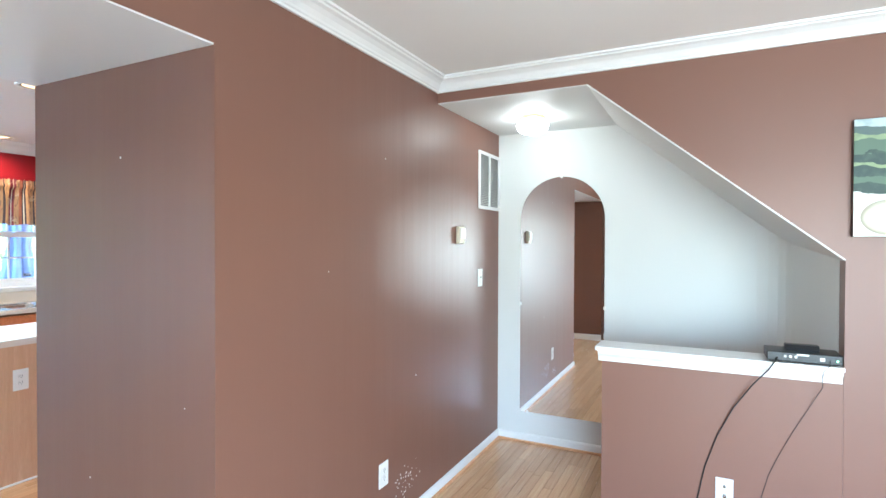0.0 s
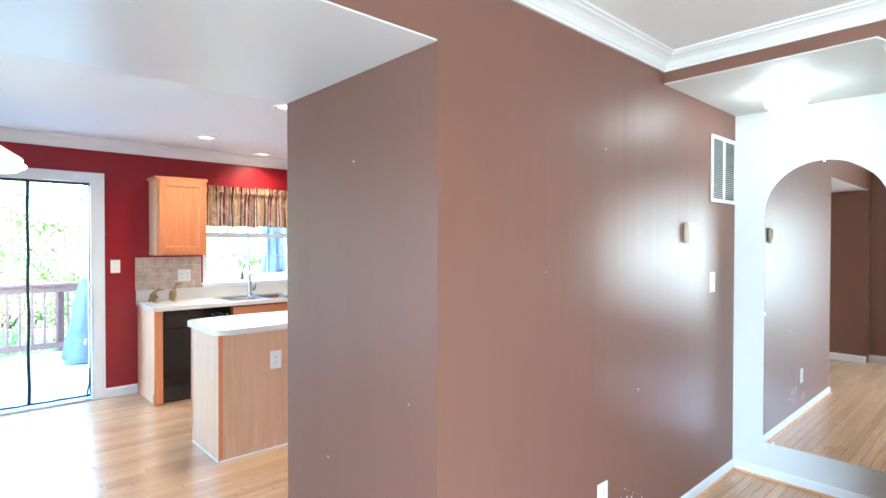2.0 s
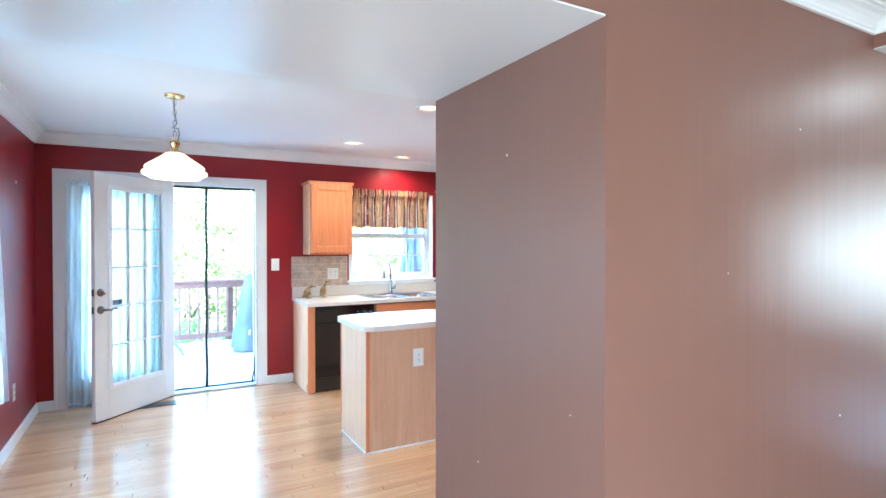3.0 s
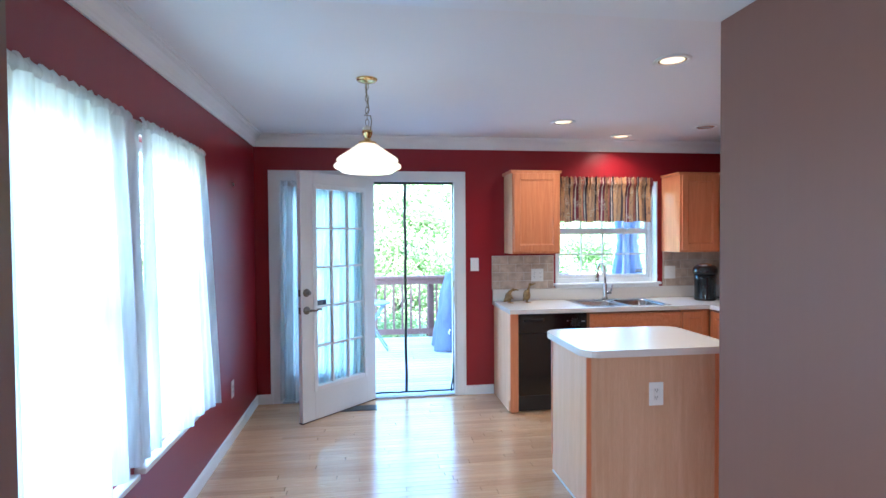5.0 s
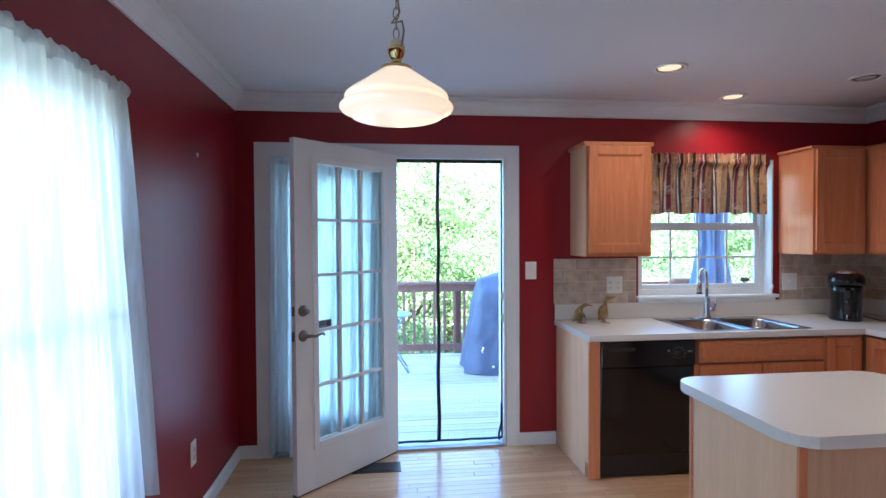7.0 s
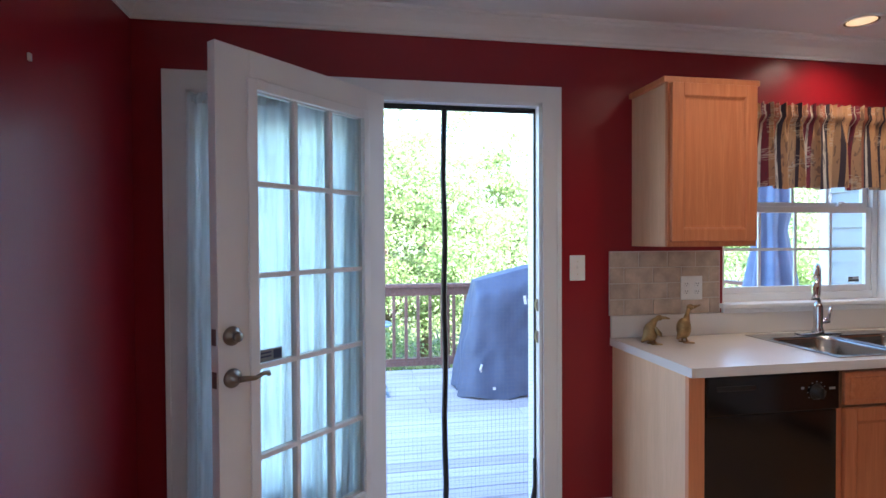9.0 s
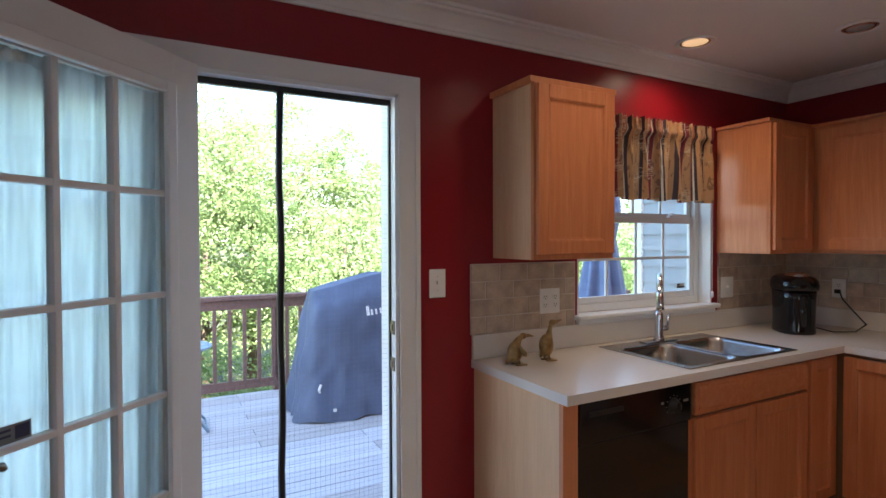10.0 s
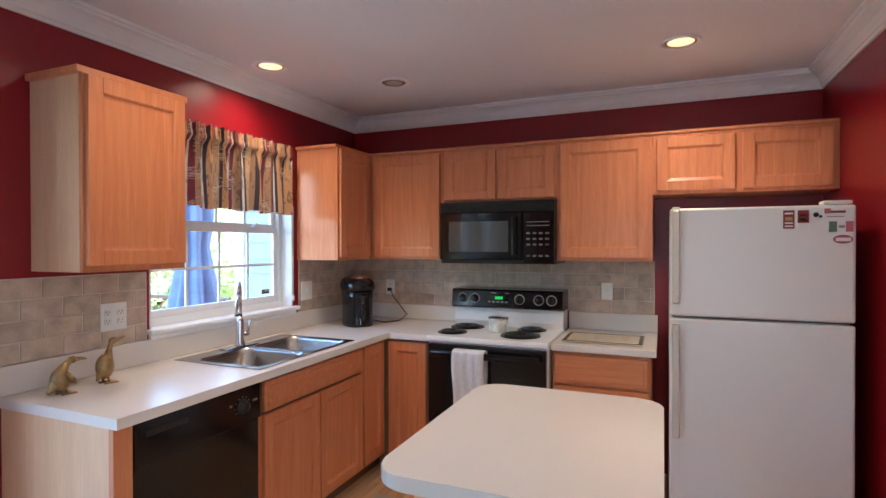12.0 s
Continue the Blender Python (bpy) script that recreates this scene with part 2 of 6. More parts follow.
UMBRELLA = surface("blue_canvas", (0.22, 0.27, 0.42), 0.8, vary=0.12, scale=5, fine=300, bump=0.2)
SIDING = surface("vinyl_siding", (0.33, 0.36, 0.38), 0.5, vary=0.05, stretch=(1, 1, 6), bump=0.1)
BARK = surface("bark", (0.12, 0.085, 0.06), 0.9, vary=0.3, scale=6, fine=30, bump=0.8, dist=0.02)
GROUND = surface("leaf_litter", (0.07, 0.08, 0.03), 0.95, vary=0.4, scale=0.4, fine=6, bump=0.5, dist=0.05)
INK = surface("printed_mark", (0.24, 0.24, 0.24), 0.6, bump=0.0)


def leafy(name, a, b):
    M = Mat(name)
    oi = M.noise(0.55, 3)
    fine = M.noise(4.0, 2)
    col = M.ramp(oi, [(0.3, a), (0.7, b)])
    col = M.mix(M.ramp(fine, [(0.35, (0.0,) * 3), (0.65, (0.4,) * 3)]), col, tuple(c * 0.75 for c in a))
    tr = M.node("ShaderNodeBsdfTranslucent")
    M.link(col, tr.inputs["Color"])
    M.link(col, M.b.inputs["Base Color"])
    M.set(Roughness=0.5)
    mx = M.node("ShaderNodeMixShader", Fac=0.5)
    M.link(M.b.outputs[0], mx.inputs[1]), M.link(tr.outputs[0], mx.inputs[2])
    M.link(mx.outputs[0], M.t.nodes["Material Output"].inputs["Surface"])
    return M.m


LEAF_A = leafy("leaf_bright", (0.26, 0.36, 0.15), (0.42, 0.50, 0.25))
LEAF_B = leafy("leaf_deep", (0.16, 0.25, 0.09), (0.32, 0.40, 0.17))


def glass(name, color=(1, 1, 1), clear=0.88, rough=0.0):
    M = Mat(name)
    tp = M.node("ShaderNodeBsdfTransparent")
    tp.inputs[0].default_value = (*color, 1)
    gl = M.node("ShaderNodeBsdfGlossy", Roughness=rough)
    lw = M.node("ShaderNodeLayerWeight", Blend=0.5)
    pw = M.node("ShaderNodeMath")
    pw.operation = "POWER"
    pw.inputs[1].default_value = 4.0
    M.link(lw.outputs["Facing"], pw.inputs[0])
    fr = M.node("ShaderNodeMath")
    fr.operation = "MULTIPLY_ADD"
    fr.inputs[1].default_value, fr.inputs[2].default_value = 0.6, 0.035
    M.link(pw.outputs[0], fr.inputs[0])
    mx = M.node("ShaderNodeMixShader")
    M.link(fr.outputs[0], mx.inputs[0])
    M.link(tp.outputs[0], mx.inputs[1]), M.link(gl.outputs[0], mx.inputs[2])
    M.link(mx.outputs[0], M.t.nodes["Material Output"].inputs["Surface"])
    return M.m


GLASS = glass("window_glass", (0.93, 0.97, 0.97))
DOORGLASS = glass("door_glass", (0.91, 0.965, 0.96))
MIRROR = Mat("mirror_silver").set(Base_Color=(0.90, 0.90, 0.89, 1), Metallic=1.0, Roughness=0.015).m


def cloth(name, color, see, trans):
    """Thin woven cloth: part diffuse, part light passing through, part open weave."""
    M = Mat(name)
    w = M.noise(400, 2, (1, 1, 0.3))
    # darker upright bands in the colour imitate the shading of gathered folds
    col = M.ramp(M.noise(6, 3, (6, 6, 0.4)), [(0.35, tuple(c * 0.80 for c in color)), (0.62, color)])
    M.link(col, M.b.inputs["Base Color"])
    M.set(Roughness=0.95)
    M.bump(w, 0.2, 0.001)
    tr = M.node("ShaderNodeBsdfTranslucent")
    M.link(col, tr.inputs["Color"])
    m1 = M.node("ShaderNodeMixShader", Fac=trans)
    M.link(M.b.outputs[0], m1.inputs[1]), M.link(tr.outputs[0], m1.inputs[2])
    tp = M.node("ShaderNodeBsdfTransparent")
    m2 = M.node("ShaderNodeMixShader", Fac=see)
    M.link(m1.outputs[0], m2.inputs[1]), M.link(tp.outputs[0], m2.inputs[2])
    M.link(m2.outputs[0], M.t.nodes["Material Output"].inputs["Surface"])
    return M.m


SHEER = cloth("sheer_curtain", (0.86, 0.90, 0.93), 0.03, 0.55)


def striped():
    M = Mat("striped_valance_cloth")
    g = M.node("ShaderNodeNewGeometry")
    sp = M.node("ShaderNodeSeparateXYZ")
    M.link(g.outputs["Position"], sp.inputs[0])
    wob = M.noise(5, 2, (0.2, 1, 0.15))
    a = M.node("ShaderNodeMath")
    a.operation = "MULTIPLY_ADD"
    M.link(wob, a.inputs[0])
    a.inputs[1].default_value = 0.05
    M.link(sp.outputs["Y"], a.inputs[2])
    d = M.node("ShaderNodeMath")
    d.operation = "MULTIPLY"
    M.link(a.outputs[0], d.inputs[0])
    d.inputs[1].default_value = 1 / 0.27
    f = M.node("ShaderNodeMath")
    f.operation = "FRACT"
    M.link(d.outputs[0], f.inputs[0])
    tan, gold, wine, slate, cream, rust = rgb("a8805f"), rgb("b98a62"), rgb("742c36"), rgb("43363c"), rgb("c9b7a2"), rgb("a05f48")
    stops = [(0.0, tan), (0.13, slate), (0.17, gold), (0.30, wine), (0.40, cream), (0.44, wine), (0.50, tan), (0.62, rust), (0.72, slate), (0.76, cream), (0.80, slate), (0.84, gold)]
    col = M.ramp(f.outputs[0], stops, True)
    marks = M.noise(26, 2, (0.3, 4.0, 0.6), 0.8)
    col = M.mix(M.ramp(marks, [(0.56, (0, 0, 0)), (0.62, (0.55,) * 3)]), col, slate)
    hatch = M.noise(70, 1, (0.3, 0.5, 3.0), 0.5)
    gate = M.noise(9, 1, (0.2, 1.6, 0.9))
    col = M.mix(M.mix(1.0, M.ramp(hatch, [(0.5, (0, 0, 0)), (0.55, (1, 1, 1))]), M.ramp(gate, [(0.60, (0, 0, 0)), (0.62, (0.5,) * 3)]), "MULTIPLY"), col, cream)
    M.link(col, M.b.inputs["Base Color"])
    tr = M.node("ShaderNodeBsdfTranslucent")
    M.link(col, tr.inputs["Color"])
    M.set(Roughness=0.9)
    M.bump(M.noise(500, 2), 0.3, 0.001)
    mx = M.node("ShaderNodeMixShader", Fac=0.25)
    M.link(M.b.outputs[0], mx.inputs[1]), M.link(tr.outputs[0], mx.inputs[2])
    M.link(mx.outputs[0], M.t.nodes["Material Output"].inputs["Surface"])
    return M.m


VALANCE = striped()


def glow(name, color, strength, base=(0.9, 0.88, 0.84)):
    M = Mat(name).set(Base_Color=(*base, 1), Roughness=0.2, Emission_Color=(*color, 1), Emission_Strength=strength)
    return M.m


BULB = glow("recessed_bulb", (1.0, 0.62, 0.30), 0.09)
OFFBULB = surface("unlit_bulb", (0.55, 0.54, 0.52), 0.2, bump=0.0)
SHADE = glow("lit_opal_shade", (1.0, 0.68, 0.39), 0.07, (0.80, 0.74, 0.66))
DOME = glow("lit_opal_dome", (1.0, 0.95, 0.88), 0.75)
DIGITS = glow("green_digits", (0.04, 0.7, 0.12), 0.07, (0.02, 0.1, 0.03))
LED = glow("green_led", (0.2, 0.9, 0.3), 1.0, (0.02, 0.1, 0.03))


def colour(name, c, rough=0.5):
    return surface(name, c, rough, vary=0.08, bump=0.0)

# ---- the shell of the place ----
CEIL = 2.50
BACK, SIDE, STOVE, LIV = -5.955, -0.835, 3.93, 2.878

subfloor = structure("floor", Shape().box(-6.10, -0.98, -0.12, 4.35, 4.05, -0.012), SUBFLOOR, label="honey oak strip floor with a satin finish")
structure("ceiling", Shape().box(-6.10, -0.98, CEIL, 4.35, 4.05, CEIL + 0.12), CEILING, label="flat white painted ceiling")

wall = Shape()
wall.box(-6.105, -0.98, -0.12, BACK, -0.615, CEIL).box(-6.105, -0.615, 2.10, BACK, 1.045, CEIL)
wall.box(-6.105, 1.045, -0.12, BACK, 2.055, CEIL).box(-6.105, 2.055, -0.12, BACK, 3.145, 1.066)
wall.box(-6.105, 2.055, 2.10, BACK, 3.145, CEIL).box(-6.105, 3.145, -0.12, BACK, 4.05, CEIL)
wall_back = structure("wall_back", wall, RED, label="dark red painted kitchen wall with door and window")

wall = Shape()
W1, W2, WZ = (-3.26, -2.46), (-4.27, -3.47), (0.52, 2.03)
for a, b in ((-5.955, W2[0]), (W2[1], W1[0]), (W1[1], -2.326)):
    wall.box(a, -0.98, 0, b, SIDE, CEIL)
for a, b in (W1, W2):
    wall.box(a, -0.98, 0, b, SIDE, WZ[0]).box(a, -0.98, WZ[1], b, SIDE, CEIL)
structure("wall_side_kitchen", wall, RED, label="dark red painted wall with two curtained windows")
# the opening from 0.38 to 2.52 is added for the fill lamp, never in view
side = Shape().box(-1.25, -0.98, 0, 0.38, SIDE, CEIL).box(2.52, -0.98, 0, 4.2, SIDE, CEIL).box(0.38, -0.98, 0, 2.52, SIDE, 0.52).box(0.38, -0.98, 2.03, 2.52, SIDE, CEIL)
structure("wall_side_living", side.box(-2.326, -0.98, 0, -1.25, -0.66, 2.18), BROWN, label="brown painted wall with an added, unseen window")
wall_stove = structure("wall_stove", Shape().box(-5.955, STOVE, 0, -2.77, 4.05, CEIL), RED, label="dark red painted wall behind the stove")
structure("wall_partition", Shape().prism([(-1.25, 1.26), (-2.326, 1.26), (-2.326, 2.3), (-2.77, 2.3), (-2.77, 4.05), (-1.25, 4.05)], "z", 0, CEIL), [BROWN, RED],
          lambda f: 1 if f.normal.x < -0.5 or (abs(f.normal.y) > 0.5 and f.calc_center_median().x < -2.4) else 0, label="glossy brown partition wall beside the opening")
structure("header_beam", Shape().box(-2.326, -0.98, 2.184, -1.25, 1.26, CEIL), [BROWN, RED], lambda f: 1 if f.normal.x < -0.5 else 0, label="brown header over the wide opening")
structure("header_soffit", Shape().box(-2.324, -0.66, 2.178, -1.252, 1.258, 2.186), SOFFIT, label="white glossy underside of the header")

# living room side: wall over the stair alcove, half wall, alcove lining
structure("wall_living", Shape().prism([(-1.25, 2.367), (-0.360, 2.367), (0.754, 1.461), (0.754, 0), (4.2, 0), (4.2, CEIL), (-1.25, CEIL)], "y", LIV, LIV + 0.11), BROWN, label="brown wall with a sloped opening to the alcove")
structure("half_wall", Shape().box(-0.276, LIV, 0, 0.753, LIV + 0.11, 0.925), BROWN, label="brown half wall beside the alcove")
cap = Shape().box(-0.306, LIV - 0.045, 0.970, 0.750, LIV + 0.15, 0.992, 0.004)
cap.prism([(LIV - 0.004, 0.912), (LIV - 0.016, 0.915), (LIV - 0.018, 0.935), (LIV - 0.035, 0.955), (LIV - 0.036, 0.970), (LIV + 0.13, 0.970), (LIV + 0.113, 0.912)], "x", -0.292, 0.746)
structure("half_wall_cap", cap, TRIM, label="white moulded cap on the half wall")
structure("alcove_ceiling", Shape().prism([(-1.248, 2.362), (-0.365, 2.362), (0.80, 1.415), (0.80, 1.52), (-0.31, 2.44), (-1.248, 2.44)], "y", LIV + 0.002, STOVE), ALCOVE, label="white alcove ceiling sloping down under the stairs")
structure("wall_alcove", Shape().box(-1.25, STOVE, 0, 0.86, 4.05, 2.45).prism([(0.86, STOVE + 0.01), (0.50, STOVE + 0.01), (0.50, STOVE - 0.001), (0.56, STOVE - 0.012), (0.61, STOVE - 0.045), (0.645, STOVE - 0.095), (0.665, STOVE - 0.17), (0.752, LIV + 0.112), (0.86, LIV + 0.112)], "z", 0, 1.62), ALCOVE, label="off-white alcove wall")

structure("wall_living_end", Shape().box(4.2, -0.98, 0, 4.32, 4.05, CEIL), BROWN, label="brown end wall of the living room")
# out-of-view block, added so that its shadow covers the deck
structure("house_upper_storey", Shape().box(-6.12, -0.98, CEIL + 0.124, 4.35, 4.05, 6.2), SIDING, label="unseen upper storey block, added to keep the sun off the deck")

# crown moulding
CROWN = [(0.0, -0.108), (0.012, -0.108), (0.014, -0.094), (0.020, -0.088), (0.024, -0.076), (0.038, -0.052), (0.058, -0.034), (0.076, -0.026), (0.080, -0.016), (0.092, -0.014), (0.094, 0.0), (0.0, 0.0)]


def crown(x0, y0, x1, y1, nx, ny, cut0=1, cut1=1, tall=1.0):
    d = Vector((x1 - x0, y1 - y0, 0))
    d.normalize()
    s = Shape()
    a, b = [], []
    for p, z in CROWN:
        a.append(s.bm.verts.new(Vector((x0 + nx * p, y0 + ny * p, CEIL + z * tall)) + d * p * cut0))
        b.append(s.bm.verts.new(Vector((x1 + nx * p, y1 + ny * p, CEIL + z * tall)) - d * p * cut1))
    s.bm.faces.new(a), s.bm.faces.new(b[::-1])
    for i in range(len(a)):
        j = (i + 1) % len(a)
        s.bm.faces.new((a[i], b[i], b[j], a[j]))
    structure("crown_moulding", s, TRIM, label="white painted crown moulding")


crown(BACK, SIDE, BACK, STOVE, 1, 0)
crown(-2.326, SIDE, BACK, SIDE, 0, 1, 0, 1)
crown(BACK, STOVE, -2.77, STOVE, 0, -1)
crown(-2.77, STOVE, -2.77, 2.3, -1, 0, 1, 0)
crown(-1.25, SIDE, -1.25, LIV, 1, 0, 1, 1, 0.7)
crown(-1.25, LIV, 4.2, LIV, 0, -1, 1, 1, 0.7)
crown(4.2, SIDE, -1.25, SIDE, 0, 1, 1, 1, 0.7)


SHOE = wood("oak_shoe_moulding", rgb("dcae84"), rgb("cd9668"), 0.4, (3, 3, 3), 2.4)


def baseboard(x0, y0, x1, y1, nx, ny, shoe=True, tall=1.0):
    s = Shape()
    prof = [(p, z * tall) for p, z in ((0, 0), (0.013, 0), (0.013, 0.072), (0.009, 0.084), (0.004, 0.09), (0, 0.09))]
    a = [s.bm.verts.new((x0 + nx * p, y0 + ny * p, z)) for p, z in prof]
    b = [s.bm.verts.new((x1 + nx * p, y1 + ny * p, z)) for p, z in prof]
    s.bm.faces.new(a), s.bm.faces.new(b[::-1])
    for i in range(len(a)):
        j = (i + 1) % len(a)
        s.bm.faces.new((a[i], b[i], b[j], a[j]))
    structure("baseboard", s, TRIM, label="white painted baseboard")
    if shoe:
        s = Shape()
        s.box(min(x0, x1) + min(0, nx * 0.028), min(y0, y1) + min(0, ny * 0.028), 0, max(x0, x1) + max(0, nx * 0.028), max(y0, y1) + max(0, ny * 0.028), 0.016, 0.004)
        structure("shoe_moulding", s, SHOE, label="honey wood shoe moulding")


baseboard(-1.25, 1.262, -1.25, STOVE, 1, 0, True, 0.75)
baseboard(-1.237, STOVE, 0.50, STOVE, 0, -1, True, 0.75)
baseboard(-2.326, SIDE, BACK, SIDE, 0, 1, False)
baseboard(BACK, SIDE + 0.013, BACK, -0.706, 1, 0, False)
baseboard(BACK, 1.141, BACK, 1.418, 1, 0, False)
baseboard(-0.276, LIV, 4.2, LIV, 0, -1)
baseboard(-1.25, SIDE, 4.2, SIDE, 0, 1, False)
baseboard(-1.25, -0.66, -2.326, -0.66, 0, 1, False)


# ---- patio door ----
casing = Shape()
casing.prism([(-0.705, 0), (-0.705, 2.175), (1.14, 2.175), (1.14, 0), (1.048, 0), (1.048, 2.098), (-0.613, 2.098), (-0.613, 0)], "x", BACK, BACK + 0.017, 0.004)
casing.prism([(-0.706, 0), (-0.706, 2.176), (1.141, 2.176), (1.141, 0), (1.120, 0), (1.120, 2.155), (-0.685, 2.155), (-0.685, 0)], "x", BACK + 0.001, BACK + 0.024, 0.003)
casing.box(-6.12, 1.030, 0, BACK + 0.002, 1.046, 2.098).box(-6.12, -0.613, 2.082, BACK + 0.002, 1.046, 2.098).box(-6.12, -0.613, 0, BACK + 0.002, -0.598, 2.098)
casing.box(-6.12, 0.215, 0, -6.0, 0.258, 2.098)
structure("door_casing", casing, TRIM, label="white door casing and jambs")
structure("door_threshold", Shape().box(-6.16, -0.60, -0.01, BACK + 0.02, 1.03, 0.018, 0.004).box(-6.10, -0.60, 0.018, -6.06, 1.03, 0.03, 0.003), surface("aluminium_sill", (0.45, 0.45, 0.46), 0.4, 0.8, bump=0.02), label="aluminium door threshold")


def french_leaf(root, m, w, h0, h1, side):
    """A leaf with three by five lights; local x along the leaf, y through it."""
    t, x0, x1, z0, z1 = 0.022, 0.117, w - 0.134, 0.262, h1 - 0.108
    s = Shape().box(0, -t, h0, x0, t, h1, 0.003).box(x1, -t, h0, w, t, h1, 0.003)
    s.box(x0, -t, h0, x1, t, z0).box(x0, -t, z1, x1, t, h1)
    part(root, "leaf_frame", s, DOORPAINT, m)
    s = Shape()
    e = 0.028
    for yy in (-1, 1):
        a, b = (-t - 0.008, -t + 0.012) if yy < 0 else (t - 0.012, t + 0.008)
        s.box(x0 - 0.012, a, z0 - 0.012, x0 + e, b, z1 + 0.012, 0.004).box(x1 - e, a, z0 - 0.012, x1 + 0.012, b, z1 + 0.012, 0.004)
        s.box(x0 + e, a, z0 - 0.012, x1 - e, b, z0 + e, 0.004).box(x0 + e, a, z1 - e, x1 - e, b, z1 + 0.012, 0.004)
    cols = [x0 + e + (x1 - x0 - 2 * e) * k / 3 for k in range(4)]
    rows = [z0 + e + (z1 - z0 - 2 * e) * k / 5 for k in range(6)]
    for c in cols[1:-1]:
        s.box(c - 0.010, -0.016, z0 + e, c + 0.010, 0.016, z1 - e, 0.003)
    for r in rows[1:-1]:
        s.box(x0 + e, -0.015, r - 0.010, x1 - e, 0.015, r + 0.010, 0.003)
    part(root, "glazing_grille", s, TRIM, m)
    for i in range(3):
        for j in range(5):
            g = part(root, "pane", Shape().box(cols[i] + 0.006, -0.003, rows[j] + 0.006, cols[i + 1] - 0.006, 0.003, rows[j + 1] - 0.006), DOORGLASS, m)
            g.visible_shadow = False


HINGE = (-5.945, 0.247, 0)
leaf_m = pose(*HINGE, 0, 0, -45.0)
leaf = thing("patio_door_leaf", HINGE, "white glazed patio door leaf standing open into the kitchen", "door")
french_leaf(leaf, leaf_m, 0.855, 0.012, 2.100, 1)
part(leaf, "door_sweep", Shape().box(0.0, -0.018, 0.004, 0.86, 0.018, 0.014), BLACKMATT, leaf_m)
for z, kind in ((0.946, "lever"), (1.093, "bolt")):
    s = Shape()
    for sg in (1, -1):
        y0 = 0.022 * sg
        s.lathe([(0.001, y0), (0.034, y0), (0.034, y0 + 0.006 * sg), (0.026, y0 + 0.014 * sg), (0.014, y0 + 0.018 * sg), (0.013, y0 + 0.034 * sg), (0.001, y0 + 0.036 * sg)], (0.803, 0, z), 20, "y")
        if kind == "lever":
            s.tube([(0.803, y0 + 0.04 * sg, z), (0.783, y0 + 0.052 * sg, z + 0.001), (0.748, y0 + 0.054 * sg, z - 0.004), (0.713, y0 + 0.054 * sg, z + 0.006), (0.693, y0 + 0.052 * sg, z + 0.004), (0.688, y0 + 0.05 * sg, z - 0.006)], [0.011, 0.010, 0.008, 0.008, 0.009, 0.008], 8)
        else:
            s.lathe([(0.001, y0 + 0.030 * sg), (0.018, y0 + 0.030 * sg), (0.017, y0 + 0.044 * sg), (0.001, y0 + 0.046 * sg)], (0.803, 0, z), 16, "y")
    part(leaf, "lever_handle" if kind == "lever" else "deadbolt", s, NICKEL, leaf_m, "antique nickel " + ("lever handle" if kind == "lever" else "deadbolt"))
    part(leaf, "latch_plate", Shape().box(0.853, -0.012, z - 0.028, 0.8575, 0.012, z + 0.028), NICKEL, leaf_m)
s = Shape().box(0.578, 0.0032, 0.972, 0.692, 0.0042, 1.018)
st = part(leaf, "alarm_sticker", s, colour("sticker_grey", (0.20, 0.22, 0.23)), leaf_m, "grey security sticker on the glass")
part(leaf, "sticker_print", Shape().box(0.583, 0.0044, 0.978, 0.618, 0.005, 1.012).box(0.628, 0.0044, 1.002, 0.686, 0.005, 1.008).box(0.628, 0.0044, 0.988, 0.676, 0.005, 0.994), colour("sticker_navy", (0.03, 0.04, 0.09)), leaf_m)

fixed = thing("fixed_patio_door", (-6.03, -0.6, 0), "white glazed fixed patio door panel behind a sheer curtain", "door")
french_leaf(fixed, pose(-6.03, -0.60, 0, 0, 0, 90), 0.795, 0.03, 2.082, 1)

screen = thing("magnetic_screen", (-6.010, 0.63, 0.03), "black-edged magnetic mesh screen hung in the doorway", "screen door")
s = Shape().box(-6.015, 0.262, 2.058, -6.003, 1.03, 2.082).box(-6.015, 1.021, 0.04, -6.003, 1.03, 2.058)
s.tube([(-6.009, 0.559 + 0.004 * math.sin(k * 1.7), 0.04 + 2.02 * k / 12) for k in range(13)], 0.0145, 6)
s.tube([(-6.009, 0.245 + 0.78 * k / 10, 0.034 + 0.008 * abs(math.sin(k * 1.1))) for k in range(11)], 0.008, 6)
s.tube([(-6.005, 1.005, 0.03), (-5.995, 1.0, 0.07), (-6.000, 1.02, 0.16), (-6.005, 1.022, 0.30)], 0.009, 6)
part(screen, "screen_border", s, BLACKMATT)
s = Shape()
for k in range(36):
    y = 0.25 + 0.021 * k
    s.box(-6.0085, y, 0.04, -6.0075, y + 0.0004, 2.06)
for k in range(96):
    z = 0.05 + 0.021 * k
    s.box(-6.0085, 0.24, z, -6.0075, 1.014, z + 0.00045)
tagged(part(screen, "screen_netting", s, colour("netting", (0.12, 0.12, 0.13))), kind="stuff")

strikes = thing("strike_plates", (-5.99, 1.028, 0.95), "worn metal strike plates on the door jamb", "door hardware")
for z in (0.93, 1.09):
    part(strikes, "plate", Shape().box(-6.00, 1.024, z - 0.03, -5.965, 1.0305, z + 0.03, 0.002).box(-5.995, 1.020, z - 0.015, -5.975, 1.026, z + 0.015), NICKEL)

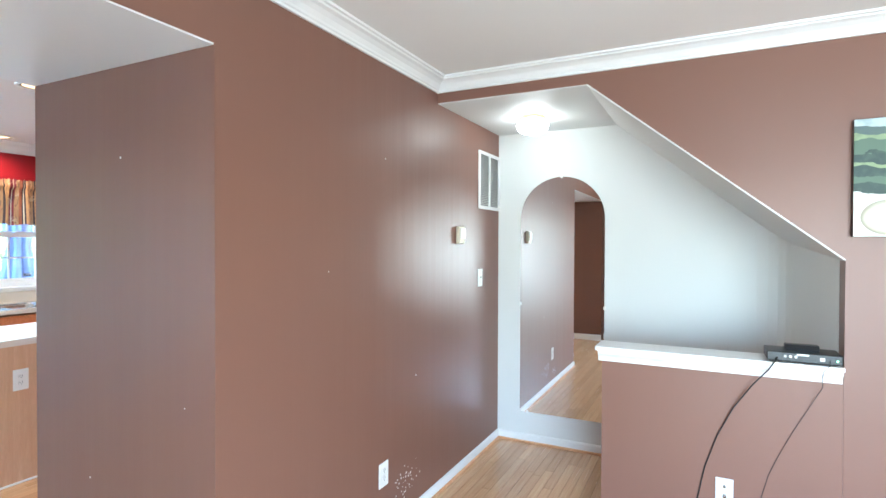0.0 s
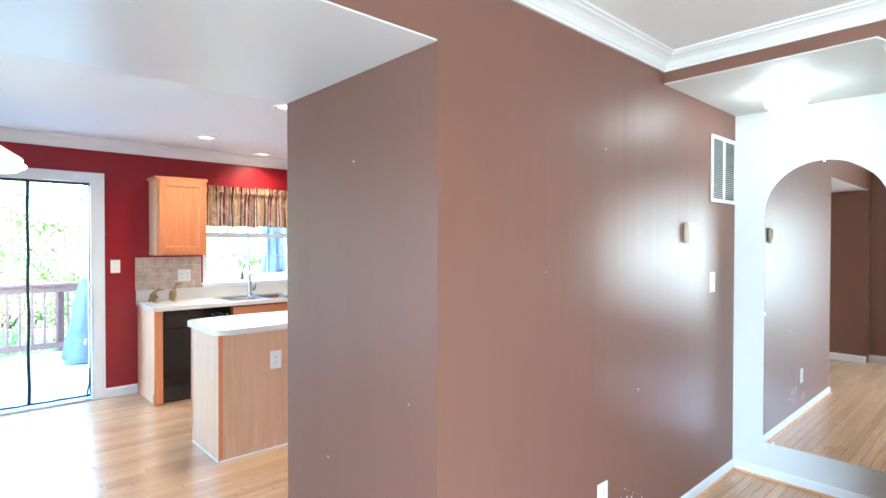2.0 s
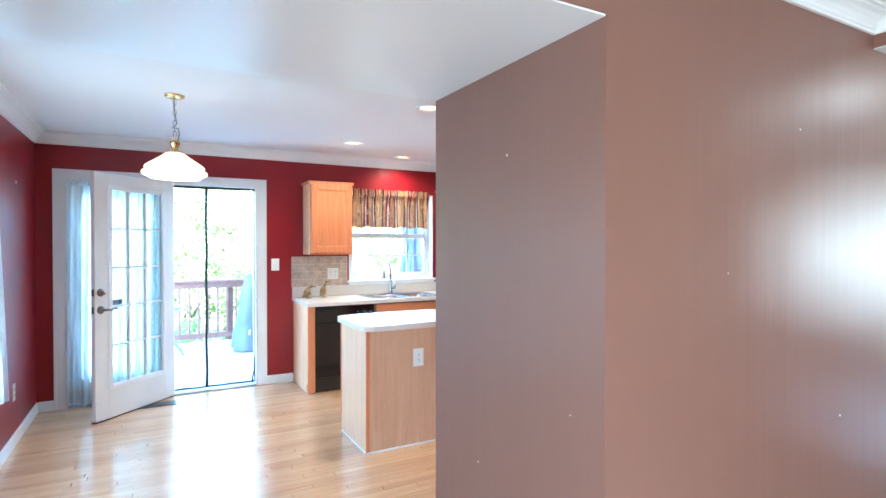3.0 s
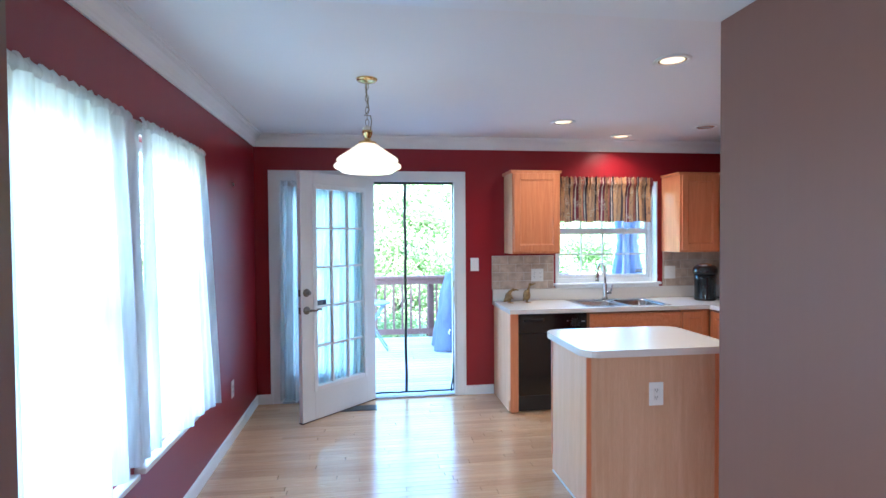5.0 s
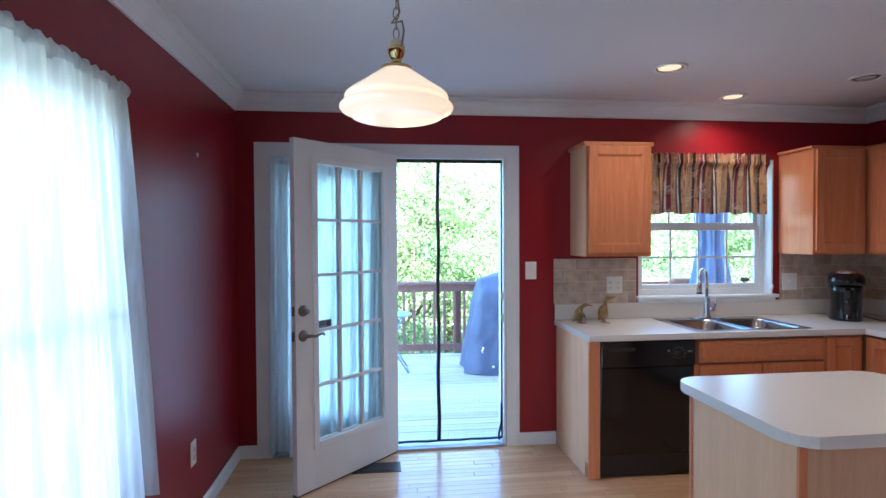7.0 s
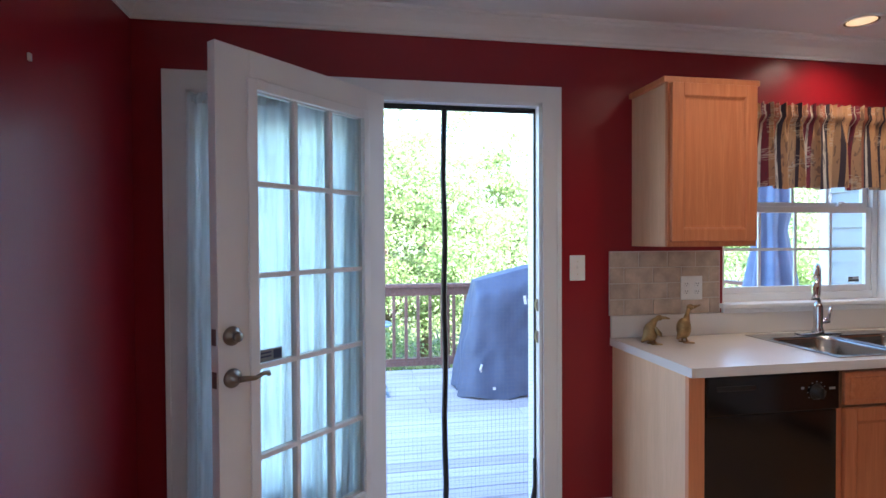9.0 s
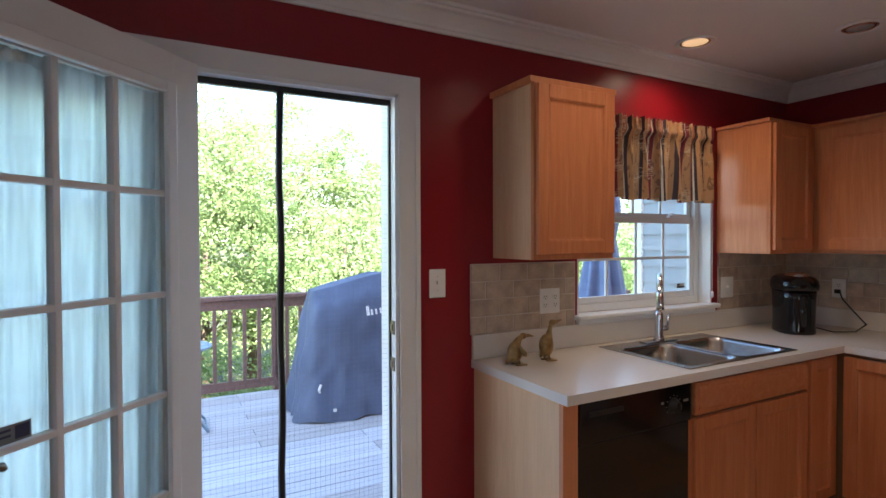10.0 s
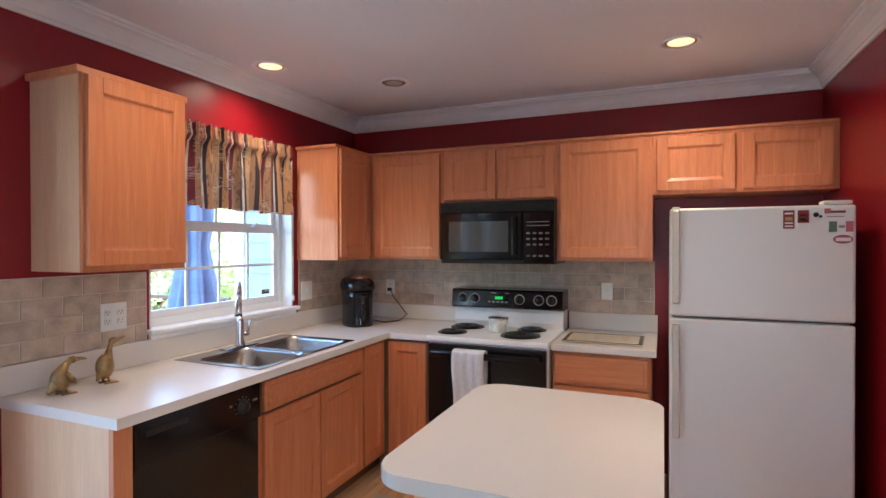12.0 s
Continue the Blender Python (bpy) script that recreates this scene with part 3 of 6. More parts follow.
# ---- kitchen window ----
win = Shape()
WY0, WY1, WB, WT = 2.055, 3.145, 1.07, 2.10
win.box(-6.10, WY0, WB, -5.957, WY0 + 0.012, WT).box(-6.10, WY1 - 0.012, WB, -5.957, WY1, WT).box(-6.10, WY0, WT - 0.012, -5.957, WY1, WT)
win.box(-6.10, WY0 + 0.012, WB, -6.04, WY0 + 0.045, WT - 0.012, 0.004).box(-6.10, WY1 - 0.045, WB, -6.04, WY1 - 0.012, WT - 0.012, 0.004)
win.box(-6.10, WY0 + 0.045, WB, -6.04, WY1 - 0.045, WB + 0.045, 0.004).box(-6.10, WY0 + 0.045, WT - 0.06, -6.04, WY1 - 0.045, WT - 0.012)
gy0, gy1 = WY0 + 0.045, WY1 - 0.045
for z0, z1, xo in ((WB + 0.045, 1.60, -6.062), (1.59, WT - 0.06, -6.085)):
    win.box(xo - 0.012, gy0, z0, xo + 0.012, gy0 + 0.035, z1, 0.003).box(xo - 0.012, gy1 - 0.035, z0, xo + 0.012, gy1, z1, 0.003)
    win.box(xo - 0.012, gy0 + 0.035, z0, xo + 0.012, gy1 - 0.035, z0 + 0.035, 0.003).box(xo - 0.012, gy0 + 0.035, z1 - 0.035, xo + 0.012, gy1 - 0.035, z1, 0.003)
    for k in range(1, 4):
        y = gy0 + 0.035 + (gy1 - gy0 - 0.07) * k / 4
        win.box(xo - 0.005, y - 0.008, z0 + 0.035, xo + 0.005, y + 0.008, z1 - 0.035)
    win.box(xo - 0.0045, gy0 + 0.035, (z0 + z1) / 2 - 0.008, xo + 0.0045, gy1 - 0.035, (z0 + z1) / 2 + 0.008)
structure("window_1", win, TRIM, label="white double-hung window with a grid over the sink")
for z0, z1, xo in ((WB + 0.08, 1.565, -6.062), (1.625, WT - 0.095, -6.085)):
    g = structure("window_1_pane", Shape().box(xo - 0.002, gy0 + 0.035, z0, xo + 0.002, gy1 - 0.035, z1), GLASS, label="clear window pane")
    g.visible_shadow = False
sill = Shape().box(-6.04, 2.062, 1.050, -5.957, 3.138, 1.070).box(-5.956, 2.028, 1.050, -5.905, 3.165, 1.076, 0.008).box(-5.954, 2.045, 1.022, -5.93, 3.150, 1.050, 0.006)
structure("window_1_sill", sill, TRIM, label="white window stool under the sink window")
lk = thing("sash_lock", (-6.05, 2.9, 1.6), "white sash lock on the window", "window lock")
part(lk, "lock_body", Shape().box(-6.06, 2.86, 1.600, -6.035, 2.92, 1.612, 0.004).lathe([(0.018, 1.612), (0.016, 1.625), (0.004, 1.63)], (-6.048, 2.89, 0), 14), TRIM)
stk = thing("security_sticker", (-6.058, 2.98, 1.2), "small grey security sticker on the window glass", "sticker")
part(stk, "sticker_sheet", Shape().box(-6.0597, 2.955, 1.165, -6.059, 3.03, 1.195), colour("sticker_pale", (0.5, 0.5, 0.5)))
part(stk, "sticker_band", Shape().box(-6.0588, 2.958, 1.168, -6.0582, 3.027, 1.178).box(-6.0588, 2.958, 1.183, -6.0582, 2.985, 1.192), SLOT)
cord = thing("blind_cord", (-5.95, 3.12, 1.3), "thin white cord hanging with a small tassel", "cord")
part(cord, "cord_line", Shape().tube([(-5.94, 3.13, 1.75), (-5.942, 3.132, 1.4), (-5.94, 3.13, 1.15)], 0.0015, 6).lathe([(0.002, 1.15), (0.007, 1.145), (0.008, 1.115), (0.002, 1.11)], (-5.94, 3.13, 0), 10), PLASTIC)

# ---- side windows behind the curtains; the living room pair is unseen, added for light ----
for n, (a, b) in (("window_2", W1), ("window_3", W2), ("window_4", (0.42, 1.43)), ("window_5", (1.47, 2.48))):
    s = Shape()
    s.box(a, -0.97, WZ[0], a + 0.05, -0.90, WZ[1]).box(b - 0.05, -0.97, WZ[0], b, -0.90, WZ[1]).box(a + 0.05, -0.97, WZ[1] - 0.05, b - 0.05, -0.90, WZ[1]).box(a + 0.05, -0.97, WZ[0], b - 0.05, -0.90, WZ[0] + 0.05)
    s.box(a + 0.05, -0.96, 1.24, b - 0.05, -0.91, 1.29)
    s.box(a - 0.06, SIDE - 0.002, WZ[0] - 0.002, a + 0.004, SIDE + 0.016, WZ[1] + 0.06, 0.003).box(b - 0.004, SIDE - 0.002, WZ[0] - 0.002, b + 0.06, SIDE + 0.016, WZ[1] + 0.06, 0.003)
    s.box(a, SIDE - 0.002, WZ[1], b, SIDE + 0.014, WZ[1] + 0.06).box(a - 0.08, SIDE - 0.14, WZ[0] - 0.03, b + 0.08, SIDE + 0.05, WZ[0] - 0.003, 0.006)
    structure(n, s, TRIM, label="white side-wall window frame; the living room pair is added, unseen")


def sheer(x0, x1, lo0, lo1, ztop, z0, z1, axis, plane, seed, hem=0.0):
    """A gathered curtain from x0..x1 at the rod to lo0..lo1 at the hem, which runs from z0 to z1."""
    rnd = random.Random(seed)
    ph = [rnd.uniform(0, 6.3) for _ in range(6)]
    fr = [rnd.uniform(0.85, 1.15) for _ in range(6)]

    def fold(u, v):
        f = 0.020 * math.sin(u * 58 * fr[0] + ph[0]) + 0.016 * math.sin(u * 37 * fr[1] + ph[1] + v) + 0.011 * math.sin(u * 97 * fr[2] + ph[2])
        return f * (0.45 + 0.75 * v) + 0.012 * v * math.sin(5 * u + ph[3])

    def fn(u, v):
        e = v ** 0.8
        a = (x0 + (x1 - x0) * u) * (1 - e) + (lo0 + (lo1 - lo0) * u) * e
        zb = z0 + (z1 - z0) * u + 0.012 * math.sin(u * 20 + ph[4])
        z = ztop + (zb - ztop) * v
        d = plane[0] + plane[1] * (0.05 + fold(u, v))
        return (a, d, z) if axis == "x" else (d, a, z)

    s = Shape().grid(150, 26, fn)

    def head(u, v):
        a = x0 + (x1 - x0) * u
        puff = 0.014 * math.sin(math.pi * v) * (1 + 0.6 * math.sin(u * 110 + ph[5]))
        d = plane[0] + plane[1] * (0.036 + puff + 0.004 * math.sin(u * 140))
        z = ztop - 0.01 + 0.06 * v + 0.006 * math.sin(u * 95 + ph[2]) * v
        return (a, d, z) if axis == "x" else (d, a, z)
    s.grid(150, 6, head)
    return s


for (a, b, la, lb, z0, z1, sd) in ((-3.31, -2.40, -3.43, -2.36, 0.56, 0.58, 3), (-4.33, -3.42, -4.50, -3.45, 0.485, 0.58, 5)):
    c = thing("sheer_curtain", ((a + b) / 2, SIDE, 2.1), "white sheer curtain gathered on a rod before the window", "curtain", "sheer window curtains")
    part(c, "curtain_cloth", sheer(a, b, la, lb, 2.05, z0, z1, "x", (SIDE, 1), sd), SHEER)
    part(c, "curtain_rod", Shape().tube([(a - 0.01, SIDE + 0.034, 2.07), (b + 0.01, SIDE + 0.034, 2.07)], 0.006, 8), PLASTIC)
c = thing("door_curtain", (BACK + 0.02, -0.3, 2.05), "white sheer curtain over the fixed door panel", "curtain")
part(c, "curtain_cloth", sheer(-0.60, 0.17, -0.62, 0.12, 2.03, 0.03, 0.03, "y", (-5.985, 1), 8), SHEER)
part(c, "curtain_rod", Shape().tube([(-5.95, -0.60, 2.04), (-5.95, 0.18, 2.04)], 0.006, 8), PLASTIC)

v = thing("window_valance", (BACK + 0.04, 2.6, 2.1), "striped burgundy, tan and slate gathered valance over the sink window", "valance")


def valance_fold(u, v):
    q = u + 0.006 * math.sin(u * 47)
    f = 0.021 * math.sin(q * 72 + 1.0 + 0.5 * v) + 0.013 * math.sin(q * 45 + 2.1 - 0.8 * v) + 0.008 * math.sin(q * 131)
    g = 0.009 * math.sin(q * 190) + 0.006 * math.sin(q * 260 + 1)
    if v < 0.08:
        d = 0.012 + g
    elif v < 0.20:
        d = 0.016 * math.sin(math.pi * (v - 0.08) / 0.12) + 0.004 + g * 0.7
    else:
        k = min(1.0, (v - 0.20) / 0.25)
        d = g * (1 - k) + f * (0.35 + 0.65 * k) * (0.75 + 0.5 * v)
    y = 2.005 + 1.045 * u + 0.010 * math.sin(q * 72 + 2.5) * v
    z = 2.130 - 0.442 * v + (0.007 * math.sin(u * 150) if v < 0.04 else 0.007 * math.sin(u * 31) * v)
    return (BACK + 0.062 + d, y, z)


part(v, "valance_cloth", Shape().grid(340, 26, valance_fold), VALANCE)
part(v, "valance_rod", Shape().tube([(BACK + 0.035, 2.0, 2.085), (BACK + 0.035, 3.06, 2.085)], 0.005, 8), PLASTIC)


# ---- kitchen cabinets ----
def cabinet_door(w, h, rail=0.058, t=0.02):
    """Framed door facing -y, its lower left corner at the origin."""
    s = Shape()
    s.box(0, -t, 0, rail, 0, h, 0.003).box(w - rail, -t, 0, w, 0, h, 0.003)
    s.box(rail, -t, 0, w - rail, 0, rail, 0.003).box(rail, -t, h - rail, w - rail, 0, h, 0.003)
    steps = [(0.0, 0.002), (0.004, 0.004), (0.006, 0.009), (0.016, 0.0125), (0.022, 0.0125)]
    last = None
    for i, d in steps:
        r = rail + i
        ring = [s.bm.verts.new((x, -t + d, z)) for x, z in ((r, r), (w - r, r), (w - r, h - r), (r, h - r))]
        if last:
            for k in range(4):
                s.bm.faces.new((last[k], last[(k + 1) % 4], ring[(k + 1) % 4], ring[k]))
        last = ring
    s.bm.faces.new(last)
    return s


def drawer_front(w, h, t=0.02):
    s = Shape().box(0, -t, 0, w, 0, h, 0.004)
    s.box(0.022, -t - 0.004, 0.022, w - 0.022, -t + 0.002, h - 0.022, 0.004)
    return s


def facing(x, y, z, way):
    """Pose of a door whose local x runs along the cabinet's front; way: '+x' or '-y'."""
    return pose(x, y, z, 0, 0, 90 if way == "+x" else 0)


def upper(x0, y0, z0, x1, y1, z1, doors, label, side=None, lip=None):
    c = thing("wall_cabinet", ((x0 + x1) / 2, (y0 + y1) / 2, z0), label, "cabinet", "wall cabinets")
    part(c, "cabinet_body", Shape().box(x0, y0, z0, x1, y1, z1, 0.002), side or MAPLE, label="pale wood-grain sides" if side else "")
    for x, y, z, w, h, way in doors:
        part(c, "cabinet_door", cabinet_door(w, h), MAPLE, facing(x, y, z, way))
    if lip:
        part(c, "top_trim", Shape().box(*lip, 0.004), MAPLE)
    return c


Z0, Z1 = 1.384, 2.135
c = upper(-5.953, 1.530, Z0, -5.660, 1.990, Z1, [(-5.640, 1.541, Z0 + 0.024, 0.436, Z1 - Z0 - 0.028, "+x")], "honey wood wall cabinet with one framed door", PALE, (-5.953, 1.512, Z1, -5.640, 2.008, Z1 + 0.028))
part(c, "face_frame", Shape().box(-5.660, 1.530, Z0, -5.641, 1.990, Z1, 0.002), MAPLE)
c = upper(-5.953, 3.186, Z0, -5.640, 3.928, Z1, [(-5.622, 3.200, Z0 + 0.022, 0.380, Z1 - Z0 - 0.03, "+x")], "honey wood corner wall cabinet beside the window", None, (-5.953, 3.172, Z1, -5.625, 3.928, Z1 + 0.022))
part(c, "face_frame", Shape().box(-5.640, 3.186, Z0, -5.623, 3.600, Z1, 0.002), MAPLE)
FY = 3.600
lipz = Z1 + 0.018
upper(-5.640, FY, Z0, -5.036, 3.928, Z1, [(-5.575, FY, Z0 + 0.02, 0.515, Z1 - Z0 - 0.04, "-y")], "honey wood wall cabinet with one wide framed door", None, (-5.640, FY - 0.012, Z1, -5.036, 3.928, lipz))
upper(-5.035, FY, 1.778, -4.256, 3.928, Z1, [(-5.020, FY, 1.79, 0.362, 0.325, "-y"), (-4.638, FY, 1.79, 0.367, 0.325, "-y")], "short honey wood wall cabinet over the microwave", None, (-5.035, FY - 0.012, Z1, -4.256, 3.928, lipz))
upper(-4.255, FY, Z0, -3.690, 3.928, Z1, [(-4.232, FY, Z0 + 0.02, 0.52, Z1 - Z0 - 0.04, "-y")], "honey wood wall cabinet with one wide framed door", None, (-4.255, FY - 0.012, Z1, -3.690, 3.928, lipz))
upper(-3.689, FY, 1.780, -2.772, 3.928, Z1, [(-3.668, FY, 1.80, 0.408, 0.31, "-y"), (-3.222, FY, 1.80, 0.418, 0.31, "-y")], "short honey wood wall cabinet over the refrigerator", None, (-3.689, FY - 0.012, Z1, -2.772, 3.928, lipz))


def base(name, label, body, parts, extra=()):
    c = thing(name, ((body[0] + body[3]) / 2, (body[1] + body[4]) / 2, 0), label, "cabinet", "base cabinets")
    part(c, "cabinet_body", Shape().box(*body, 0.002), MAPLE)
    for kind, x, y, z, w, h, way in parts:
        part(c, "drawer_front" if kind == "d" else "cabinet_door", drawer_front(w, h) if kind == "d" else cabinet_door(w, h), MAPLE if kind != "d" else MAPLE_X, facing(x, y, z, way))
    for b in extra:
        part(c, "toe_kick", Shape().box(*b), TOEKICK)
    return c


FX = -5.345
end = thing("cabinet_end_panel", (-5.65, 1.43, 0), "pale wood-grain end panel closing the counter run", "cabinet panel")
part(end, "side_panel", Shape().prism([(-5.955 + 0.002, 0.001), (-5.40, 0.001), (-5.40, 0.10), (-5.352, 0.10), (-5.352, 0.875), (-5.953, 0.875)], "y", 1.424, 1.440), PALE)
part(end, "filler_strip", Shape().box(-5.352, 1.422, 0.012, -5.328, 1.493, 0.875, 0.002).box(-5.40, 1.440, 0.0, -5.36, 1.493, 0.11), MAPLE)
base("sink_cabinet", "honey wood sink cabinet with two framed doors", (-5.953, 2.121, 0.10, FX, 3.02, 0.70),
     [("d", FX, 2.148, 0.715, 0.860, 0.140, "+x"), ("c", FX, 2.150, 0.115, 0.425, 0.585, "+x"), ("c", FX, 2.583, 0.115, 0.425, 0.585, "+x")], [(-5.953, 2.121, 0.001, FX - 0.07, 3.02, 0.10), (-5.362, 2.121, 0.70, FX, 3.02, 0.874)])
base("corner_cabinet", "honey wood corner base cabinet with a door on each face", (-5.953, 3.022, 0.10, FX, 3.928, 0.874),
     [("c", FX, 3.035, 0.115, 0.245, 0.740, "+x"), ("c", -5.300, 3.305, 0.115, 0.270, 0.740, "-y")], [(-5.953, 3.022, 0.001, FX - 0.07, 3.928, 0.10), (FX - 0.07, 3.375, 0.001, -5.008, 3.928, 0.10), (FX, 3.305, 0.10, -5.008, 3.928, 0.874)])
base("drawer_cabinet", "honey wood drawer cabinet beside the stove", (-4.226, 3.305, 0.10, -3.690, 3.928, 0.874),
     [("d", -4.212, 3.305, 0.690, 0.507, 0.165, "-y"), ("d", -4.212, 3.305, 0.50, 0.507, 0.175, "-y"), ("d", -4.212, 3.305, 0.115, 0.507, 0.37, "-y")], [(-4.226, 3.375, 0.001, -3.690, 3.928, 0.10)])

# countertops, with the sink let in
ct = thing("countertop", (-5.6, 2.5, 0.875), "off-white laminate L-shaped countertop with upstand", "countertop")
SX0, SX1, SY0, SY1 = -5.875, -5.335, 2.125, 2.935
s = Shape().box(-5.953, 1.409, 0.876, SX0 + 0.01, 3.928, 0.914).box(SX1 - 0.01, 1.409, 0.876, -5.291, 3.272, 0.914)
s.box(SX0 + 0.01, 1.409, 0.876, SX1 - 0.01, SY0 + 0.01, 0.914).box(SX0 + 0.01, SY1 - 0.01, 0.876, SX1 - 0.01, 3.928, 0.914).box(SX1 - 0.01, 3.272, 0.876, -5.005, 3.928, 0.914)
part(ct, "worktop", s, COUNTER)
part(ct, "upstand", Shape().box(-5.953, 1.409, 0.914, -5.934, 3.928, 1.028, 0.004).box(-5.934, 3.909, 0.914, -5.005, 3.928, 1.028, 0.004), COUNTER)
ct = thing("small_countertop", (-3.94, 3.6, 0.875), "off-white laminate countertop between stove and refrigerator", "countertop")
part(ct, "worktop", Shape().box(-4.230, 3.272, 0.876, -3.664, 3.928, 0.914, 0.003), COUNTER)
part(ct, "upstand", Shape().box(-4.230, 3.909, 0.914, -3.664, 3.928, 1.028, 0.004), COUNTER)

# sink and tap
sk = thing("double_sink", ((SX0 + SX1) / 2, (SY0 + SY1) / 2, 0.914), "stainless steel double-bowl drop-in sink", "sink")
s = Shape()
my = 2.53


def bowl(y0, y1, x0, x1, depth, r=0.07, n=6):
    def ring(ins, z, rr):
        pts = []
        for cx, cy, a0 in ((x1 - ins - rr, y1 - ins - rr, 0), (x0 + ins + rr, y1 - ins - rr, 90), (x0 + ins + rr, y0 + ins + rr, 180), (x1 - ins - rr, y0 + ins + rr, 270)):
            for k in range(n + 1):
                a = radians(a0 + 90 * k / n)
                pts.append(s.bm.verts.new((cx + rr * math.cos(a), cy + rr * math.sin(a), z)))
        return pts
    rings = [ring(-0.006, 0.919, r + 0.006), ring(0.0, 0.917, r), ring(0.008, 0.90, r), ring(0.02, depth + 0.03, r * 0.9), ring(0.05, depth, r * 0.8)]
    for a, b in zip(rings, rings[1:]):
        for k in range(len(a)):
            f = s.bm.faces.new((a[k], a[(k + 1) % len(a)], b[(k + 1) % len(a)], b[k]))
            f.smooth = True
    s.bm.faces.new(rings[-1])
    return rings[0]


bowl(SY0 + 0.03, my - 0.012, -5.775, SX1 - 0.025, 0.74)
bowl(my + 0.012, SY1 - 0.03, -5.775, SX1 - 0.025, 0.74)
s.box(SX0, SY0, 0.9145, -5.770, SY1, 0.9185, 0.002).box(SX1 - 0.03, SY0, 0.9145, SX1, SY1, 0.9185, 0.002)
s.box(-5.770, SY0, 0.9145, SX1 - 0.03, SY0 + 0.034, 0.9185).box(-5.770, SY1 - 0.034, 0.9145, SX1 - 0.03, SY1, 0.9185).box(-5.770, my - 0.015, 0.9145, SX1 - 0.03, my + 0.015, 0.9182)
for by0, by1 in ((SY0 + 0.03, my - 0.012), (my + 0.012, SY1 - 0.03)):
    for cx, cy, qx, qy in ((-5.775, by0, 1, 1), (-5.775, by1, 1, -1), (SX1 - 0.025, by0, -1, 1), (SX1 - 0.025, by1, -1, -1)):
        pts = [(cx - qx * 0.004, cy - qy * 0.004)] + [(cx + qx * (0.072 - 0.074 * math.sin(radians(15 * k))), cy + qy * (0.072 - 0.074 * math.cos(radians(15 * k)))) for k in range(7)]
        s.prism(pts, "z", 0.915, 0.9183)
part(sk, "sink_basin", s, STEEL)
for dy in (2.335, 2.73):
    part(sk, "drain", Shape().lathe([(0.001, 0.742), (0.03, 0.742), (0.045, 0.745), (0.046, 0.741)], (-5.57, dy, 0), 20), CHROME)
tap = thing("kitchen_faucet", (-5.822, 2.515, 0.919), "chrome pull-down gooseneck kitchen faucet with side lever", "faucet")
tx, ty = -5.822, 2.515
part(tap, "deck_plate", Shape().box(tx - 0.03, ty - 0.12, 0.9185, tx + 0.03, ty + 0.12, 0.926, 0.006), CHROME)
s = Shape().lathe([(0.03, 0.926), (0.027, 0.94), (0.022, 0.955), (0.022, 1.06), (0.018, 1.075), (0.014, 1.08)], (tx, ty, 0), 20)
sx, sy = 0.66, -0.75
arc = [(tx, ty, 1.07), (tx, ty, 1.17)] + [(tx + sx * (0.085 - 0.085 * math.cos(radians(a))), ty + sy * (0.085 - 0.085 * math.cos(radians(a))), 1.195 + 0.085 * math.sin(radians(a))) for a in range(0, 176, 15)]
s.tube(arc, 0.0125, 10)
part(tap, "spout", s, CHROME)
part(tap, "spray_head", Shape().tube([(tx + sx * d, ty + sy * d, z) for d, z in ((0.17, 1.20), (0.173, 1.175), (0.177, 1.14), (0.18, 1.11))], [0.014, 0.017, 0.019, 0.021], 12), CHROME)
part(tap, "lever", Shape().tube([(tx, ty + 0.015, 0.985), (tx, ty + 0.06, 0.987)], 0.016, 10).tube([(tx, ty + 0.06, 0.99), (tx + 0.004, ty + 0.066, 1.03), (tx + 0.008, ty + 0.07, 1.06)], [0.009, 0.007, 0.006], 8), CHROME)

# dishwasher
dw = thing("dishwasher", (-5.5, 1.77, 0), "black built-in dishwasher with control knob", "dishwasher")
part(dw, "dishwasher_body", Shape().box(-5.93, 1.496, 0.09, -5.365, 2.119, 0.868), BLACKMATT)
part(dw, "door_panel", Shape().box(-5.365, 1.498, 0.15, -5.335, 2.117, 0.700, 0.004), BLACK)
s = Shape().box(-5.365, 1.498, 0.704, -5.322, 2.117, 0.866, 0.006)
part(dw, "control_panel", s, BLACK)
part(dw, "handle_recess", Shape().box(-5.3235, 1.54, 0.806, -5.320, 1.72, 0.826, 0.003), BLACKMATT)
part(dw, "lower_panel", Shape().box(-5.40, 1.498, 0.012, -5.35, 2.117, 0.145, 0.003), BLACKMATT)
part(dw, "control_knob", Shape().lathe([(0.034, -5.322), (0.033, -5.318), (0.024, -5.316), (0.022, -5.298), (0.001, -5.296)], (0, 2.005, 0.782), 20, "x").box(-5.300, 2.001, 0.760, -5.290, 2.009, 0.804), BLACKMATT)
s = Shape()
for k in range(9):
    a = radians(-120 + 30 * k)
    s.box(-5.3218, 2.005 + 0.043 * math.sin(a) - 0.003, 0.782 + 0.043 * math.cos(a) - 0.002, -5.3212, 2.005 + 0.043 * math.sin(a) + 0.003, 0.782 + 0.043 * math.cos(a) + 0.002)
s.box(-5.3218, 1.93, 0.796, -5.3212, 1.945, 0.806).box(-5.3218, 2.065, 0.79, -5.3212, 2.095, 0.80)
tagged(part(dw, "dial_marks", s, INK), kind="stuff")

